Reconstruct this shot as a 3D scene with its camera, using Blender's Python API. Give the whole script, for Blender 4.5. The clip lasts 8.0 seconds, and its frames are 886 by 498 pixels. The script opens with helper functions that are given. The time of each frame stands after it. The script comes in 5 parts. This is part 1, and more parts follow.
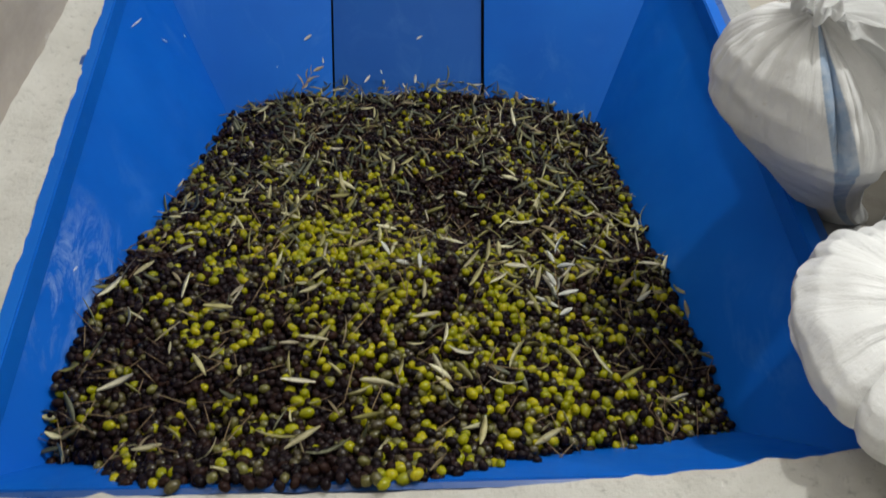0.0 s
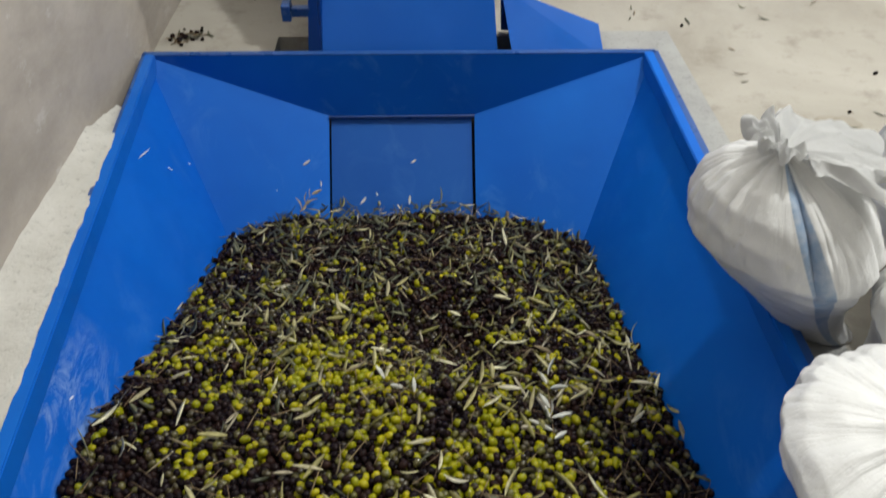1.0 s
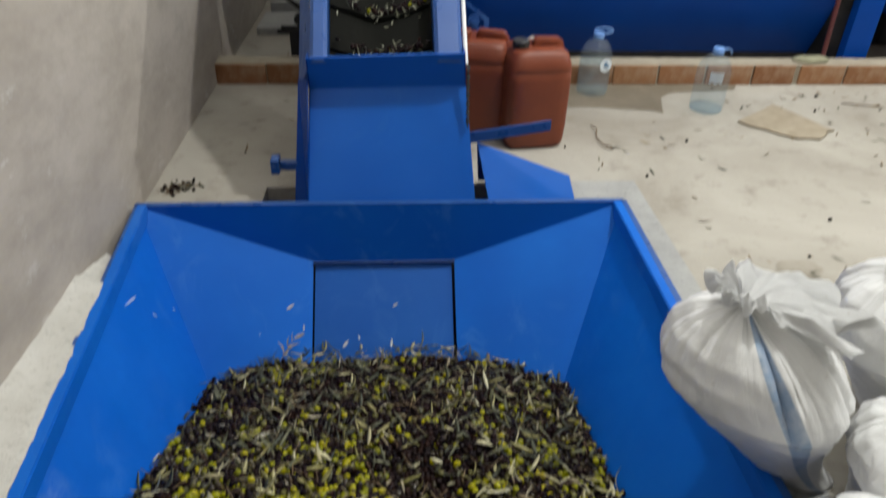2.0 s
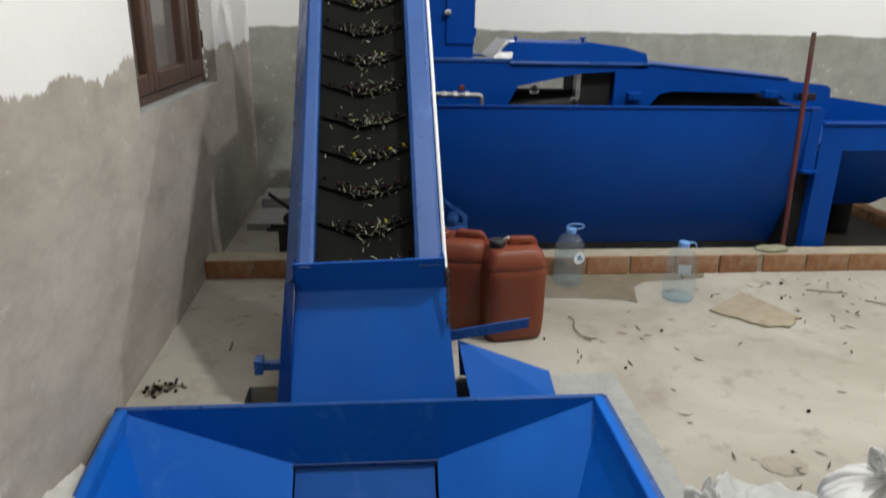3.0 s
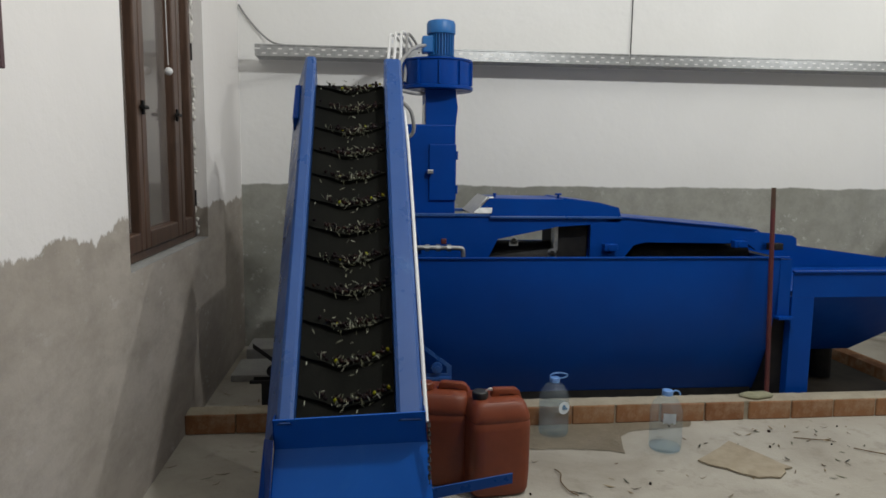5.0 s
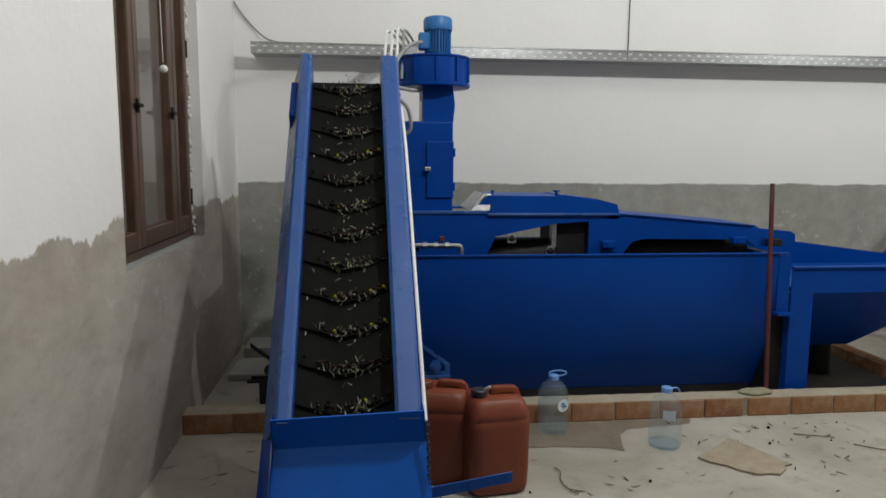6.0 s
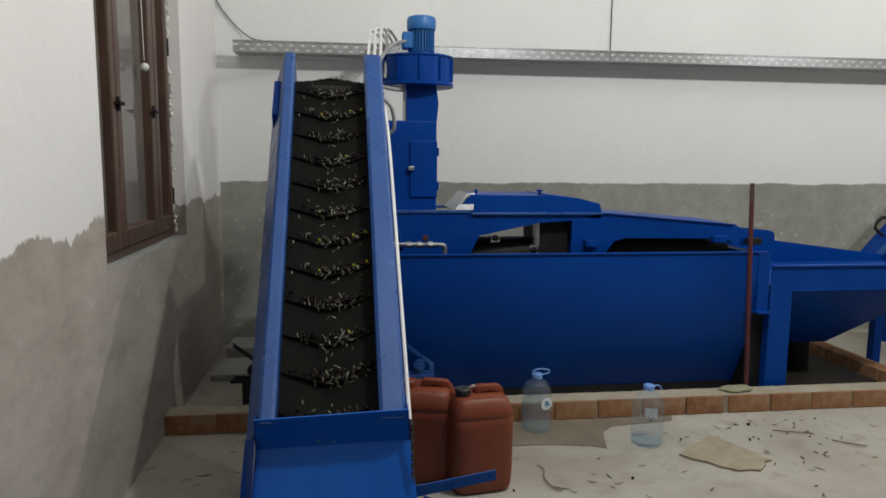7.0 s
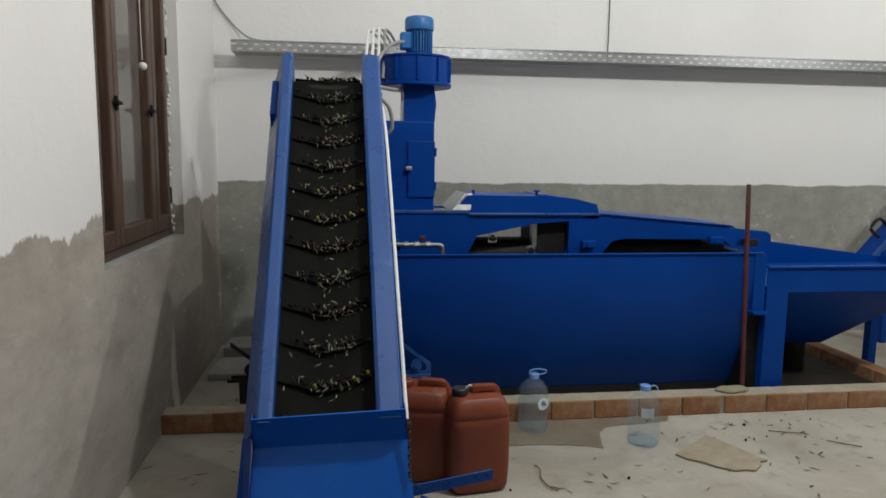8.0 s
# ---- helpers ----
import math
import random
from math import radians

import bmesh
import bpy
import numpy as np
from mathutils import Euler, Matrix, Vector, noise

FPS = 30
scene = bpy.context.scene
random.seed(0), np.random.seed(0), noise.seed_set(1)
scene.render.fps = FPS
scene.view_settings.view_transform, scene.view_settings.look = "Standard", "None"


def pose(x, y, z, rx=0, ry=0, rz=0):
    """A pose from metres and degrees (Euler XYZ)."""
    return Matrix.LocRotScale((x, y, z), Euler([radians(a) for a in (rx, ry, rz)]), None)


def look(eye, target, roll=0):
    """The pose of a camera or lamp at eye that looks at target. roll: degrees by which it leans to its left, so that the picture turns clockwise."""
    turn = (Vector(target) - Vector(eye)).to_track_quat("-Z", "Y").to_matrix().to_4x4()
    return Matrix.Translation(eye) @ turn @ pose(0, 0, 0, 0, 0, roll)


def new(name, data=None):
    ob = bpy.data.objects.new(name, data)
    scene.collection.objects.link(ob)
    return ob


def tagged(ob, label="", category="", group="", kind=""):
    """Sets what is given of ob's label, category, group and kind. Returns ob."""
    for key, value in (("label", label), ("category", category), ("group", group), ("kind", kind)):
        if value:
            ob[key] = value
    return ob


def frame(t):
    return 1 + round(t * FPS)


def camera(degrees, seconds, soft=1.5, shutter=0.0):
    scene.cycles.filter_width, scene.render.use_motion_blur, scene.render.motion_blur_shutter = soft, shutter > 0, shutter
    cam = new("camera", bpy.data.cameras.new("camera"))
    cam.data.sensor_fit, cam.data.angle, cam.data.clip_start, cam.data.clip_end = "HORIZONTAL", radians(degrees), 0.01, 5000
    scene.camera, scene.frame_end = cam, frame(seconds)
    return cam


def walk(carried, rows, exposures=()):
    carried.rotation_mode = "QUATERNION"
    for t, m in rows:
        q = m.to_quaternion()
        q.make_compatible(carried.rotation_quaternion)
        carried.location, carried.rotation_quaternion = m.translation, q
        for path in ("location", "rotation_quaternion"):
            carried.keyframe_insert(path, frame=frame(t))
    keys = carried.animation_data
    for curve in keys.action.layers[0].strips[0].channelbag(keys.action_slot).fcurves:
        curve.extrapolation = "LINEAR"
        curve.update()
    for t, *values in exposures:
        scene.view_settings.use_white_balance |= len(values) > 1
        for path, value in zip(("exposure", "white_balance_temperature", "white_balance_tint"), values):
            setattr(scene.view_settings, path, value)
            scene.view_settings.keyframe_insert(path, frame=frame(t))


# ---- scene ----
cam = camera(64.8, 8.0, soft=1.6, shutter=0.55)
PATH = [
    (0.0, (0.894, -0.222, 1.112), (0.944, 1.002, -0.468), 1.37),
    (0.5, (0.904, -0.208, 1.139), (0.946, 1.101, -0.372), 0.31),
    (1.0, (0.900, -0.212, 1.172), (0.964, 1.230, -0.213), 0.91),
    (1.2, (0.907, -0.206, 1.185), (0.978, 1.264, -0.169), 1.31),
    (2.3, (0.895, -0.231, 1.263), (1.032, 1.534, 0.334), 1.3),
    (2.5, (0.894, -0.230, 1.293), (1.036, 1.589, 0.473), 1.2),
    (3.0, (0.908, -0.236, 1.338), (1.080, 1.646, 0.690), 1.1),
    (3.5, (0.919, -0.259, 1.362), (1.098, 1.676, 0.891), 0.5),
    (4.0, (0.922, -0.282, 1.376), (1.085, 1.680, 1.027), 0.1),
    (4.5, (0.934, -0.293, 1.382), (1.135, 1.681, 1.137), 0.8),
    (6.0, (0.934, -0.269, 1.381), (1.146, 1.703, 1.126), 0.4),
    (6.5, (0.935, -0.273, 1.377), (1.167, 1.698, 1.125), 0.4),
    (7.0, (0.932, -0.274, 1.380), (1.191, 1.693, 1.124), 0.5),
    (7.5, (0.929, -0.277, 1.381), (1.192, 1.689, 1.125), 0.7),
    (8.0, (0.930, -0.280, 1.380), (1.197, 1.685, 1.125), 0.7),
]
walk(cam, [(t, look(eye, target, roll)) for t, eye, target, roll in PATH],
     exposures=[(0.0, 0.52), (1.2, 0.66), (2.5, 0.60), (3.0, 0.42), (3.5, 0.06), (4.0, 0.06), (4.5, -0.18), (8.0, -0.18)])

# ---------------------------------------------------------------- light
world = bpy.data.worlds.new("night")
scene.world = world
world.use_nodes = True
world.node_tree.nodes["Background"].inputs[0].default_value = (0.02, 0.025, 0.035, 1)
world.node_tree.nodes["Background"].inputs[1].default_value = 0.3
WALL_L, WALL_B, WALL_R, WALL_F, CEIL = 0.0, 4.92, 12.0, -9.0, 4.6
LAMPS = [(2.40, 1.70, 3.58, 172.0), (6.00, 1.95, 3.55, 180.0)]
for lx, ly, lz, watts in LAMPS:
    lamp = bpy.data.lights.new("lamp", "POINT")
    lamp.energy, lamp.shadow_soft_size, lamp.color = watts, 0.07, (0.975, 0.988, 0.965)
    new("lamp", lamp).location = (lx, ly, lz - 0.12)


# ---------------------------------------------------------------- materials
def material(name, build, rough=0.6, metal=0.0, spec=0.5):
    m = bpy.data.materials.new(name)
    m.use_nodes = True
    nt = m.node_tree
    b = nt.nodes["Principled BSDF"]
    b.inputs["Roughness"].default_value = rough
    b.inputs["Metallic"].default_value = metal
    b.inputs["Specular IOR Level"].default_value = spec
    build(nt, b)
    return m


def put(sock, value):
    sock.default_value = value


def coords(nt):
    return nt.nodes.new("ShaderNodeTexCoord").outputs["Object"]


def noise_tex(nt, scale, detail=4.0, rough=0.55, stretch=(1, 1, 1), distort=0.0):
    mp = nt.nodes.new("ShaderNodeMapping")
    mp.inputs["Scale"].default_value = stretch
    nt.links.new(coords(nt), mp.inputs[0])
    n = nt.nodes.new("ShaderNodeTexNoise")
    n.inputs["Scale"].default_value = scale
    n.inputs["Detail"].default_value = detail
    n.inputs["Roughness"].default_value = rough
    n.inputs["Distortion"].default_value = distort
    nt.links.new(mp.outputs[0], n.inputs["Vector"])
    return n.outputs["Fac"]


def ramp(nt, fac, stops):
    r = nt.nodes.new("ShaderNodeValToRGB")
    el = r.color_ramp.elements
    while len(el) < len(stops):
        el.new(0.5)
    for e, (p, c) in zip(el, stops):
        e.position = p
        e.color = (*c, 1) if len(c) == 3 else c
    nt.links.new(fac, r.inputs[0])
    return r.outputs[0]


def mix(nt, fac, a, b, mode="MIX"):
    m = nt.nodes.new("ShaderNodeMix")
    m.data_type, m.blend_type = "RGBA", mode
    for sock, v in ((m.inputs[0], fac), (m.inputs[6], a), (m.inputs[7], b)):
        if isinstance(v, (int, float)):
            sock.default_value = v
        elif isinstance(v, tuple):
            sock.default_value = (*v, 1)
        else:
            nt.links.new(v, sock)
    return m.outputs[2]


def maths(nt, op, a, b=0.0, clamp=False):
    m = nt.nodes.new("ShaderNodeMath")
    m.operation, m.use_clamp = op, clamp
    for sock, v in zip(m.inputs, (a, b)):
        if isinstance(v, (int, float)):
            sock.default_value = v
        else:
            nt.links.new(v, sock)
    return m.outputs[0]


def bump(nt, b, height, strength=0.3, dist=0.01):
    n = nt.nodes.new("ShaderNodeBump")
    n.inputs["Strength"].default_value = strength
    n.inputs["Distance"].default_value = dist
    nt.links.new(height, n.inputs["Height"])
    nt.links.new(n.outputs[0], b.inputs["Normal"])


def grey(a):
    return (a, a, a)


def blue_paint(deep, light, scuff_haze=0.0, rough=0.38):
    def build(nt, b):
        big = noise_tex(nt, 2.3, 3)
        col = mix(nt, ramp(nt, big, [(0.3, grey(0)), (0.75, grey(1))]), deep, light)
        fine = noise_tex(nt, 60, 3)
        col = mix(nt, ramp(nt, fine, [(0.66, grey(0)), (0.8, grey(0.18))]), col, (0.03, 0.13, 0.40))
        if scuff_haze:
            s1 = noise_tex(nt, 5.5, 6, 0.7, (1, 0.6, 1), 1.2)
            s2 = noise_tex(nt, 1.7, 2)
            wear_haze = maths(nt, "MULTIPLY", ramp(nt, s1, [(0.52, grey(0)), (0.74, grey(1))]), ramp(nt, s2, [(0.46, grey(0)), (0.62, grey(scuff_haze))]))
            col = mix(nt, wear_haze, col, (0.14, 0.34, 0.66))
        nt.links.new(col, b.inputs["Base Color"])
        nt.links.new(ramp(nt, noise_tex(nt, 9, 5), [(0.3, grey(rough - 0.08)), (0.8, grey(rough + 0.17))]), b.inputs["Roughness"])
        bump(nt, b, noise_tex(nt, 22, 3), 0.04, 0.003)
    return build


M_BLUE = material("blue_paint", blue_paint((0.0003, 0.039, 0.238), (0.0006, 0.051, 0.295)), spec=0.14)
# pale scuffs, raised so that they also paint the whitish sheen of the back plates
M_BLUE_HOP = material("hopper_paint", blue_paint((0.0010, 0.098, 0.48), (0.004, 0.135, 0.57), 0.36, 0.46), spec=0.2)


def scuffed(nt, b):
    """The hopper's paint with a rubbed, whitish patch where sacks are tipped over the edge."""
    blue_paint((0.0008, 0.092, 0.48), (0.002, 0.125, 0.57), 0.22, 0.5)(nt, b)
    col = b.inputs["Base Color"].links[0].from_socket
    dist = nt.nodes.new("ShaderNodeVectorMath")
    dist.operation = "DISTANCE"
    nt.links.new(coords(nt), dist.inputs[0])
    dist.inputs[1].default_value = (0.20, 0.60, -0.01)
    near = ramp(nt, dist.outputs["Value"], [(0.02, grey(1)), (0.24, grey(0))])
    rub = ramp(nt, noise_tex(nt, 7, 7, 0.75, (1.6, 0.5, 1.6), 2.0), [(0.47, grey(0)), (0.70, grey(0.75))])
    nt.links.new(mix(nt, maths(nt, "MULTIPLY", near, rub), col, (0.34, 0.48, 0.70)), b.inputs["Base Color"])


M_BLUE_SCUFF = material("scuffed_hopper_paint", scuffed, spec=0.20)
M_BLUE_LIGHT = material("rail_paint", blue_paint((0.015, 0.068, 0.250), (0.023, 0.084, 0.290), 0.26, 0.30), spec=0.5)
# brightened copy of the blue paint: the light on the cover plates is in its colour
M_BLUE_LIT = material("lit_cover_paint", blue_paint((0.003, 0.095, 0.46), (0.008, 0.122, 0.53), 0.10, 0.38), spec=0.4)
M_BLUE_DULL = material("gate_steel", blue_paint((0.003, 0.072, 0.33), (0.007, 0.092, 0.37), 0.12, 0.5), spec=0.25)
M_MOTOR = material("motor_paint", blue_paint((0.008, 0.11, 0.34), (0.015, 0.15, 0.41), 0, 0.4))


def wall_build(low_a, low_b, line, wobble, grain=(1, 1, 1), white=((0.77, 0.765, 0.75), (0.83, 0.825, 0.81))):
    def build(nt, b):
        sep = nt.nodes.new("ShaderNodeSeparateXYZ")
        nt.links.new(coords(nt), sep.inputs[0])
        edge = noise_tex(nt, 2.2, 5, 0.6, (1, 1, 0.35))
        edge2 = noise_tex(nt, 16, 4, 0.65, (1, 1, 0.6))
        shift = maths(nt, "ADD", maths(nt, "MULTIPLY", maths(nt, "SUBTRACT", edge, 0.5), wobble), maths(nt, "MULTIPLY", maths(nt, "SUBTRACT", edge2, 0.5), wobble * 0.35))
        h = maths(nt, "ADD", sep.outputs[2], shift)
        fac = maths(nt, "MULTIPLY", maths(nt, "SUBTRACT", h, line), 90.0, True)
        stain = noise_tex(nt, 1.6, 7, 0.62, grain, 0.4)
        cement = mix(nt, ramp(nt, stain, [(0.30, grey(0)), (0.68, grey(1))]), low_a, low_b)
        trowel = noise_tex(nt, 9, 6, 0.7, grain)
        cement = mix(nt, ramp(nt, trowel, [(0.42, grey(0)), (0.66, grey(0.45))]), cement, tuple(c * 0.76 for c in low_a))
        paint = mix(nt, ramp(nt, noise_tex(nt, 0.9, 4), [(0.3, grey(0)), (0.7, grey(1))]), *white)
        splash = maths(nt, "MULTIPLY", ramp(nt, noise_tex(nt, 15, 5, 0.75, grain), [(0.58, grey(0)), (0.66, grey(0.6))]), ramp(nt, noise_tex(nt, 1.3, 3), [(0.45, grey(0)), (0.6, grey(1))]))
        cement = mix(nt, splash, cement, (0.60, 0.59, 0.57))
        nt.links.new(mix(nt, fac, cement, paint), b.inputs["Base Color"])
        relief = maths(nt, "ADD", maths(nt, "MULTIPLY", noise_tex(nt, 7, 6, 0.65), 1.0), maths(nt, "MULTIPLY", fac, 0.15))
        bump(nt, b, relief, 0.35, 0.012)
    return build


M_WALL_L = material("wall_left_plaster", wall_build((0.325, 0.286, 0.242), (0.485, 0.438, 0.385), 1.115, 0.24, (1, 0.35, 0.8), ((0.79, 0.765, 0.745), (0.84, 0.815, 0.795))), 0.85, spec=0.25)
M_WALL_B = material("wall_back_plaster", wall_build((0.27, 0.27, 0.235), (0.38, 0.38, 0.345), 1.20, 0.055), 0.85, spec=0.25)
M_WHITE = material("white_wall", lambda nt, b: (
    nt.links.new(ramp(nt, noise_tex(nt, 1.1, 4), [(0.3, (0.70, 0.69, 0.67)), (0.7, (0.76, 0.75, 0.73))]), b.inputs["Base Color"]),
    bump(nt, b, noise_tex(nt, 14, 4), 0.15, 0.004)), 0.9)


def floor_build(nt, b):
    big = noise_tex(nt, 1.3, 6, 0.6, (1, 1, 1), 0.5)
    col = ramp(nt, big, [(0.28, (0.275, 0.248, 0.205)), (0.5, (0.37, 0.345, 0.295)), (0.72, (0.44, 0.415, 0.362))])
    mid = noise_tex(nt, 7, 6, 0.7)
    col = mix(nt, ramp(nt, mid, [(0.30, grey(0.65)), (0.46, grey(0))]), col, (0.235, 0.21, 0.17))
    speck = noise_tex(nt, 75, 3, 0.6)
    col = mix(nt, ramp(nt, speck, [(0.66, grey(0)), (0.74, grey(0.6))]), col, (0.23, 0.20, 0.155))
    nt.links.new(col, b.inputs["Base Color"])
    bump(nt, b, maths(nt, "ADD", mid, maths(nt, "MULTIPLY", speck, 0.4)), 0.4, 0.008)


M_FLOOR = material("dusty_concrete", floor_build, 0.88, spec=0.25)


def cement_build(a, c):
    def build(nt, b):
        col = mix(nt, ramp(nt, noise_tex(nt, 6, 7, 0.65), [(0.3, grey(0)), (0.7, grey(1))]), a, c)
        col = mix(nt, ramp(nt, noise_tex(nt, 55, 4, 0.7), [(0.57, grey(0)), (0.72, grey(0.55))]), col, tuple(v * 0.55 for v in a))
        nt.links.new(col, b.inputs["Base Color"])
        bump(nt, b, noise_tex(nt, 28, 7, 0.7), 0.6, 0.012)
    return build


M_LEDGE = material("grey_cement", cement_build((0.30, 0.30, 0.29), (0.38, 0.38, 0.365)), 0.9, spec=0.2)
M_ROUGH = material("rough_pale_mortar", cement_build((0.48, 0.465, 0.42), (0.62, 0.605, 0.56)), 0.92, spec=0.2)
M_DAMP = material("damp_concrete", cement_build((0.16, 0.135, 0.095), (0.23, 0.195, 0.145)), 0.6, spec=0.35)
M_STAIN = material("oil_stained_concrete", cement_build((0.27, 0.24, 0.19), (0.37, 0.34, 0.285)), 0.8, spec=0.25)
M_DARK = material("dark_pit", cement_build((0.10, 0.10, 0.095), (0.15, 0.15, 0.14)), 0.9)


def brick_build(nt, b):
    rnd = nt.nodes.new("ShaderNodeObjectInfo").outputs["Random"]
    col = ramp(nt, rnd, [(0.0, (0.215, 0.096, 0.044)), (0.5, (0.285, 0.145, 0.070)), (1.0, (0.245, 0.112, 0.052))])
    col = mix(nt, ramp(nt, noise_tex(nt, 13, 6, 0.7), [(0.45, grey(0)), (0.72, grey(0.6))]), col, (0.44, 0.33, 0.23))
    col = mix(nt, ramp(nt, noise_tex(nt, 45, 4, 0.7), [(0.56, grey(0)), (0.7, grey(0.5))]), col, (0.20, 0.085, 0.05))
    nt.links.new(col, b.inputs["Base Color"])
    bump(nt, b, noise_tex(nt, 50, 5, 0.7), 0.4, 0.005)


M_BRICK = material("clay_brick", brick_build, 0.85, spec=0.25)
M_MORTAR = material("mortar", cement_build((0.31, 0.27, 0.205), (0.42, 0.375, 0.29)), 0.92, spec=0.2)


def rubber_build(nt, b):
    col = ramp(nt, noise_tex(nt, 5, 5, 0.6, (1, 0.4, 1)), [(0.3, (0.0038, 0.0042, 0.0032)), (0.7, (0.0095, 0.0095, 0.0075))])
    nt.links.new(col, b.inputs["Base Color"])
    bump(nt, b, noise_tex(nt, 90, 4), 0.3, 0.002)


M_RUBBER = material("black_rubber", rubber_build, 0.8, spec=0.10)


def olive_build(c1, c2, c3):
    def build(nt, b):
        rnd = nt.nodes.new("ShaderNodeNewGeometry").outputs["Random Per Island"]
        col = ramp(nt, rnd, [(0.0, c1), (0.5, c2), (1.0, c3)])
        col = mix(nt, ramp(nt, noise_tex(nt, 160, 3), [(0.45, grey(0)), (0.65, grey(0.35))]), col, tuple(v * 0.6 for v in c2))
        nt.links.new(col, b.inputs["Base Color"])
        nt.links.new(ramp(nt, noise_tex(nt, 120, 2), [(0.3, grey(0.13)), (0.7, grey(0.30))]), b.inputs["Roughness"])
    return build


M_OLIVE_BLACK = material("ripe_olive_skin", olive_build((0.006, 0.004, 0.005), (0.013, 0.008, 0.009), (0.024, 0.011, 0.008)), 0.3, spec=0.09)
M_OLIVE_GREEN = material("green_olive_skin", olive_build((0.19, 0.20, 0.003), (0.29, 0.285, 0.003), (0.38, 0.33, 0.006)), 0.35, spec=0.3)
M_OLIVE_BROWN = material("turning_olive_skin", olive_build((0.028, 0.020, 0.012), (0.060, 0.048, 0.018), (0.13, 0.125, 0.028)), 0.35)


def leaf_build(c1, c2, c3):
    def build(nt, b):
        rnd = nt.nodes.new("ShaderNodeNewGeometry").outputs["Random Per Island"]
        col = ramp(nt, rnd, [(0.0, c1), (0.5, c2), (1.0, c3)])
        col = mix(nt, ramp(nt, noise_tex(nt, 90, 3), [(0.4, grey(0)), (0.7, grey(0.4))]), col, tuple(v * 0.7 for v in c1))
        nt.links.new(col, b.inputs["Base Color"])
    return build


M_LEAF = material("olive_leaf", leaf_build((0.15, 0.14, 0.03), (0.40, 0.36, 0.15), (0.74, 0.70, 0.48)), 0.6)
M_LEAF_PALE = material("dry_pale_leaf", leaf_build((0.50, 0.50, 0.42), (0.62, 0.62, 0.55), (0.72, 0.72, 0.66)), 0.6)
M_LEAF_STRAW = material("straw_leaf", leaf_build((0.34, 0.30, 0.15), (0.48, 0.44, 0.28), (0.62, 0.58, 0.44)), 0.6)
M_LEAF_DRY = material("dry_brown_leaf", leaf_build((0.16, 0.12, 0.06), (0.30, 0.25, 0.15), (0.50, 0.46, 0.34)), 0.7)
M_LEAF_DUSTY = material("dusty_leaf", leaf_build((0.12, 0.125, 0.08), (0.26, 0.26, 0.18), (0.46, 0.46, 0.36)), 0.6)
M_LEAF_DARK = material("olive_leaf_green", leaf_build((0.030, 0.036, 0.020), (0.070, 0.075, 0.040), (0.15, 0.15, 0.08)), 0.5)
M_TWIG = material("dry_twig", leaf_build((0.085, 0.05, 0.025), (0.18, 0.12, 0.06), (0.30, 0.22, 0.11)), 0.8)


def sack_build(nt, b):
    uv = nt.nodes.new("ShaderNodeUVMap").outputs[0]
    sep = nt.nodes.new("ShaderNodeSeparateXYZ")
    nt.links.new(uv, sep.inputs[0])
    u, v = sep.outputs[0], sep.outputs[1]

    def creases(su, sv, scale, warp):
        mp = nt.nodes.new("ShaderNodeMapping")
        mp.inputs["Scale"].default_value = (su, sv, 1)
        nt.links.new(uv, mp.inputs[0])
        n = nt.nodes.new("ShaderNodeTexNoise")
        n.inputs["Scale"].default_value, n.inputs["Detail"].default_value, n.inputs["Distortion"].default_value = scale, 5, warp
        nt.links.new(mp.outputs[0], n.inputs["Vector"])
        return n.outputs["Fac"]
    # a printed stripe that runs slightly askew
    d = maths(nt, "ABSOLUTE", maths(nt, "SUBTRACT", maths(nt, "SUBTRACT", u, 0.5), maths(nt, "MULTIPLY", maths(nt, "SUBTRACT", 1.0, v), 0.07)))
    stripe = maths(nt, "MULTIPLY", maths(nt, "SUBTRACT", 0.021, d), 400.0, True)
    stripe = maths(nt, "MULTIPLY", stripe, ramp(nt, noise_tex(nt, 40, 3), [(0.3, grey(0.5)), (0.6, grey(0.85))]))
    base = mix(nt, ramp(nt, noise_tex(nt, 6, 6, 0.65), [(0.35, grey(0)), (0.7, grey(1))]), (0.65, 0.65, 0.635), (0.77, 0.77, 0.76))
    base = mix(nt, ramp(nt, noise_tex(nt, 70, 3, 0.6), [(0.66, grey(0)), (0.74, grey(0.35))]), base, (0.42, 0.38, 0.30))
    nt.links.new(mix(nt, stripe, base, (0.20, 0.31, 0.47)), b.inputs["Base Color"])
    low = ramp(nt, v, [(0.35, grey(1)), (0.75, grey(0.15))])
    high = ramp(nt, v, [(0.45, grey(0.1)), (0.85, grey(1))])
    relief = maths(nt, "ADD", maths(nt, "MULTIPLY", creases(5, 46, 1.0, 0.6), low), maths(nt, "MULTIPLY", maths(nt, "MULTIPLY", creases(22, 2.5, 1.0, 1.6), high), 0.9))
    bump(nt, b, maths(nt, "ADD", relief, maths(nt, "MULTIPLY", noise_tex(nt, 16, 5, 0.65), 0.5)), 0.6, 0.014)


M_SACK = material("woven_white_sack", sack_build, 0.48, spec=0.45)


def plain(c1, c2, scale=8.0, relief=0.15):
    def build(nt, b):
        nt.links.new(ramp(nt, noise_tex(nt, scale, 5, 0.6), [(0.3, c1), (0.7, c2)]), b.inputs["Base Color"])
        if relief:
            bump(nt, b, noise_tex(nt, scale * 6, 4), relief, 0.003)
    return build


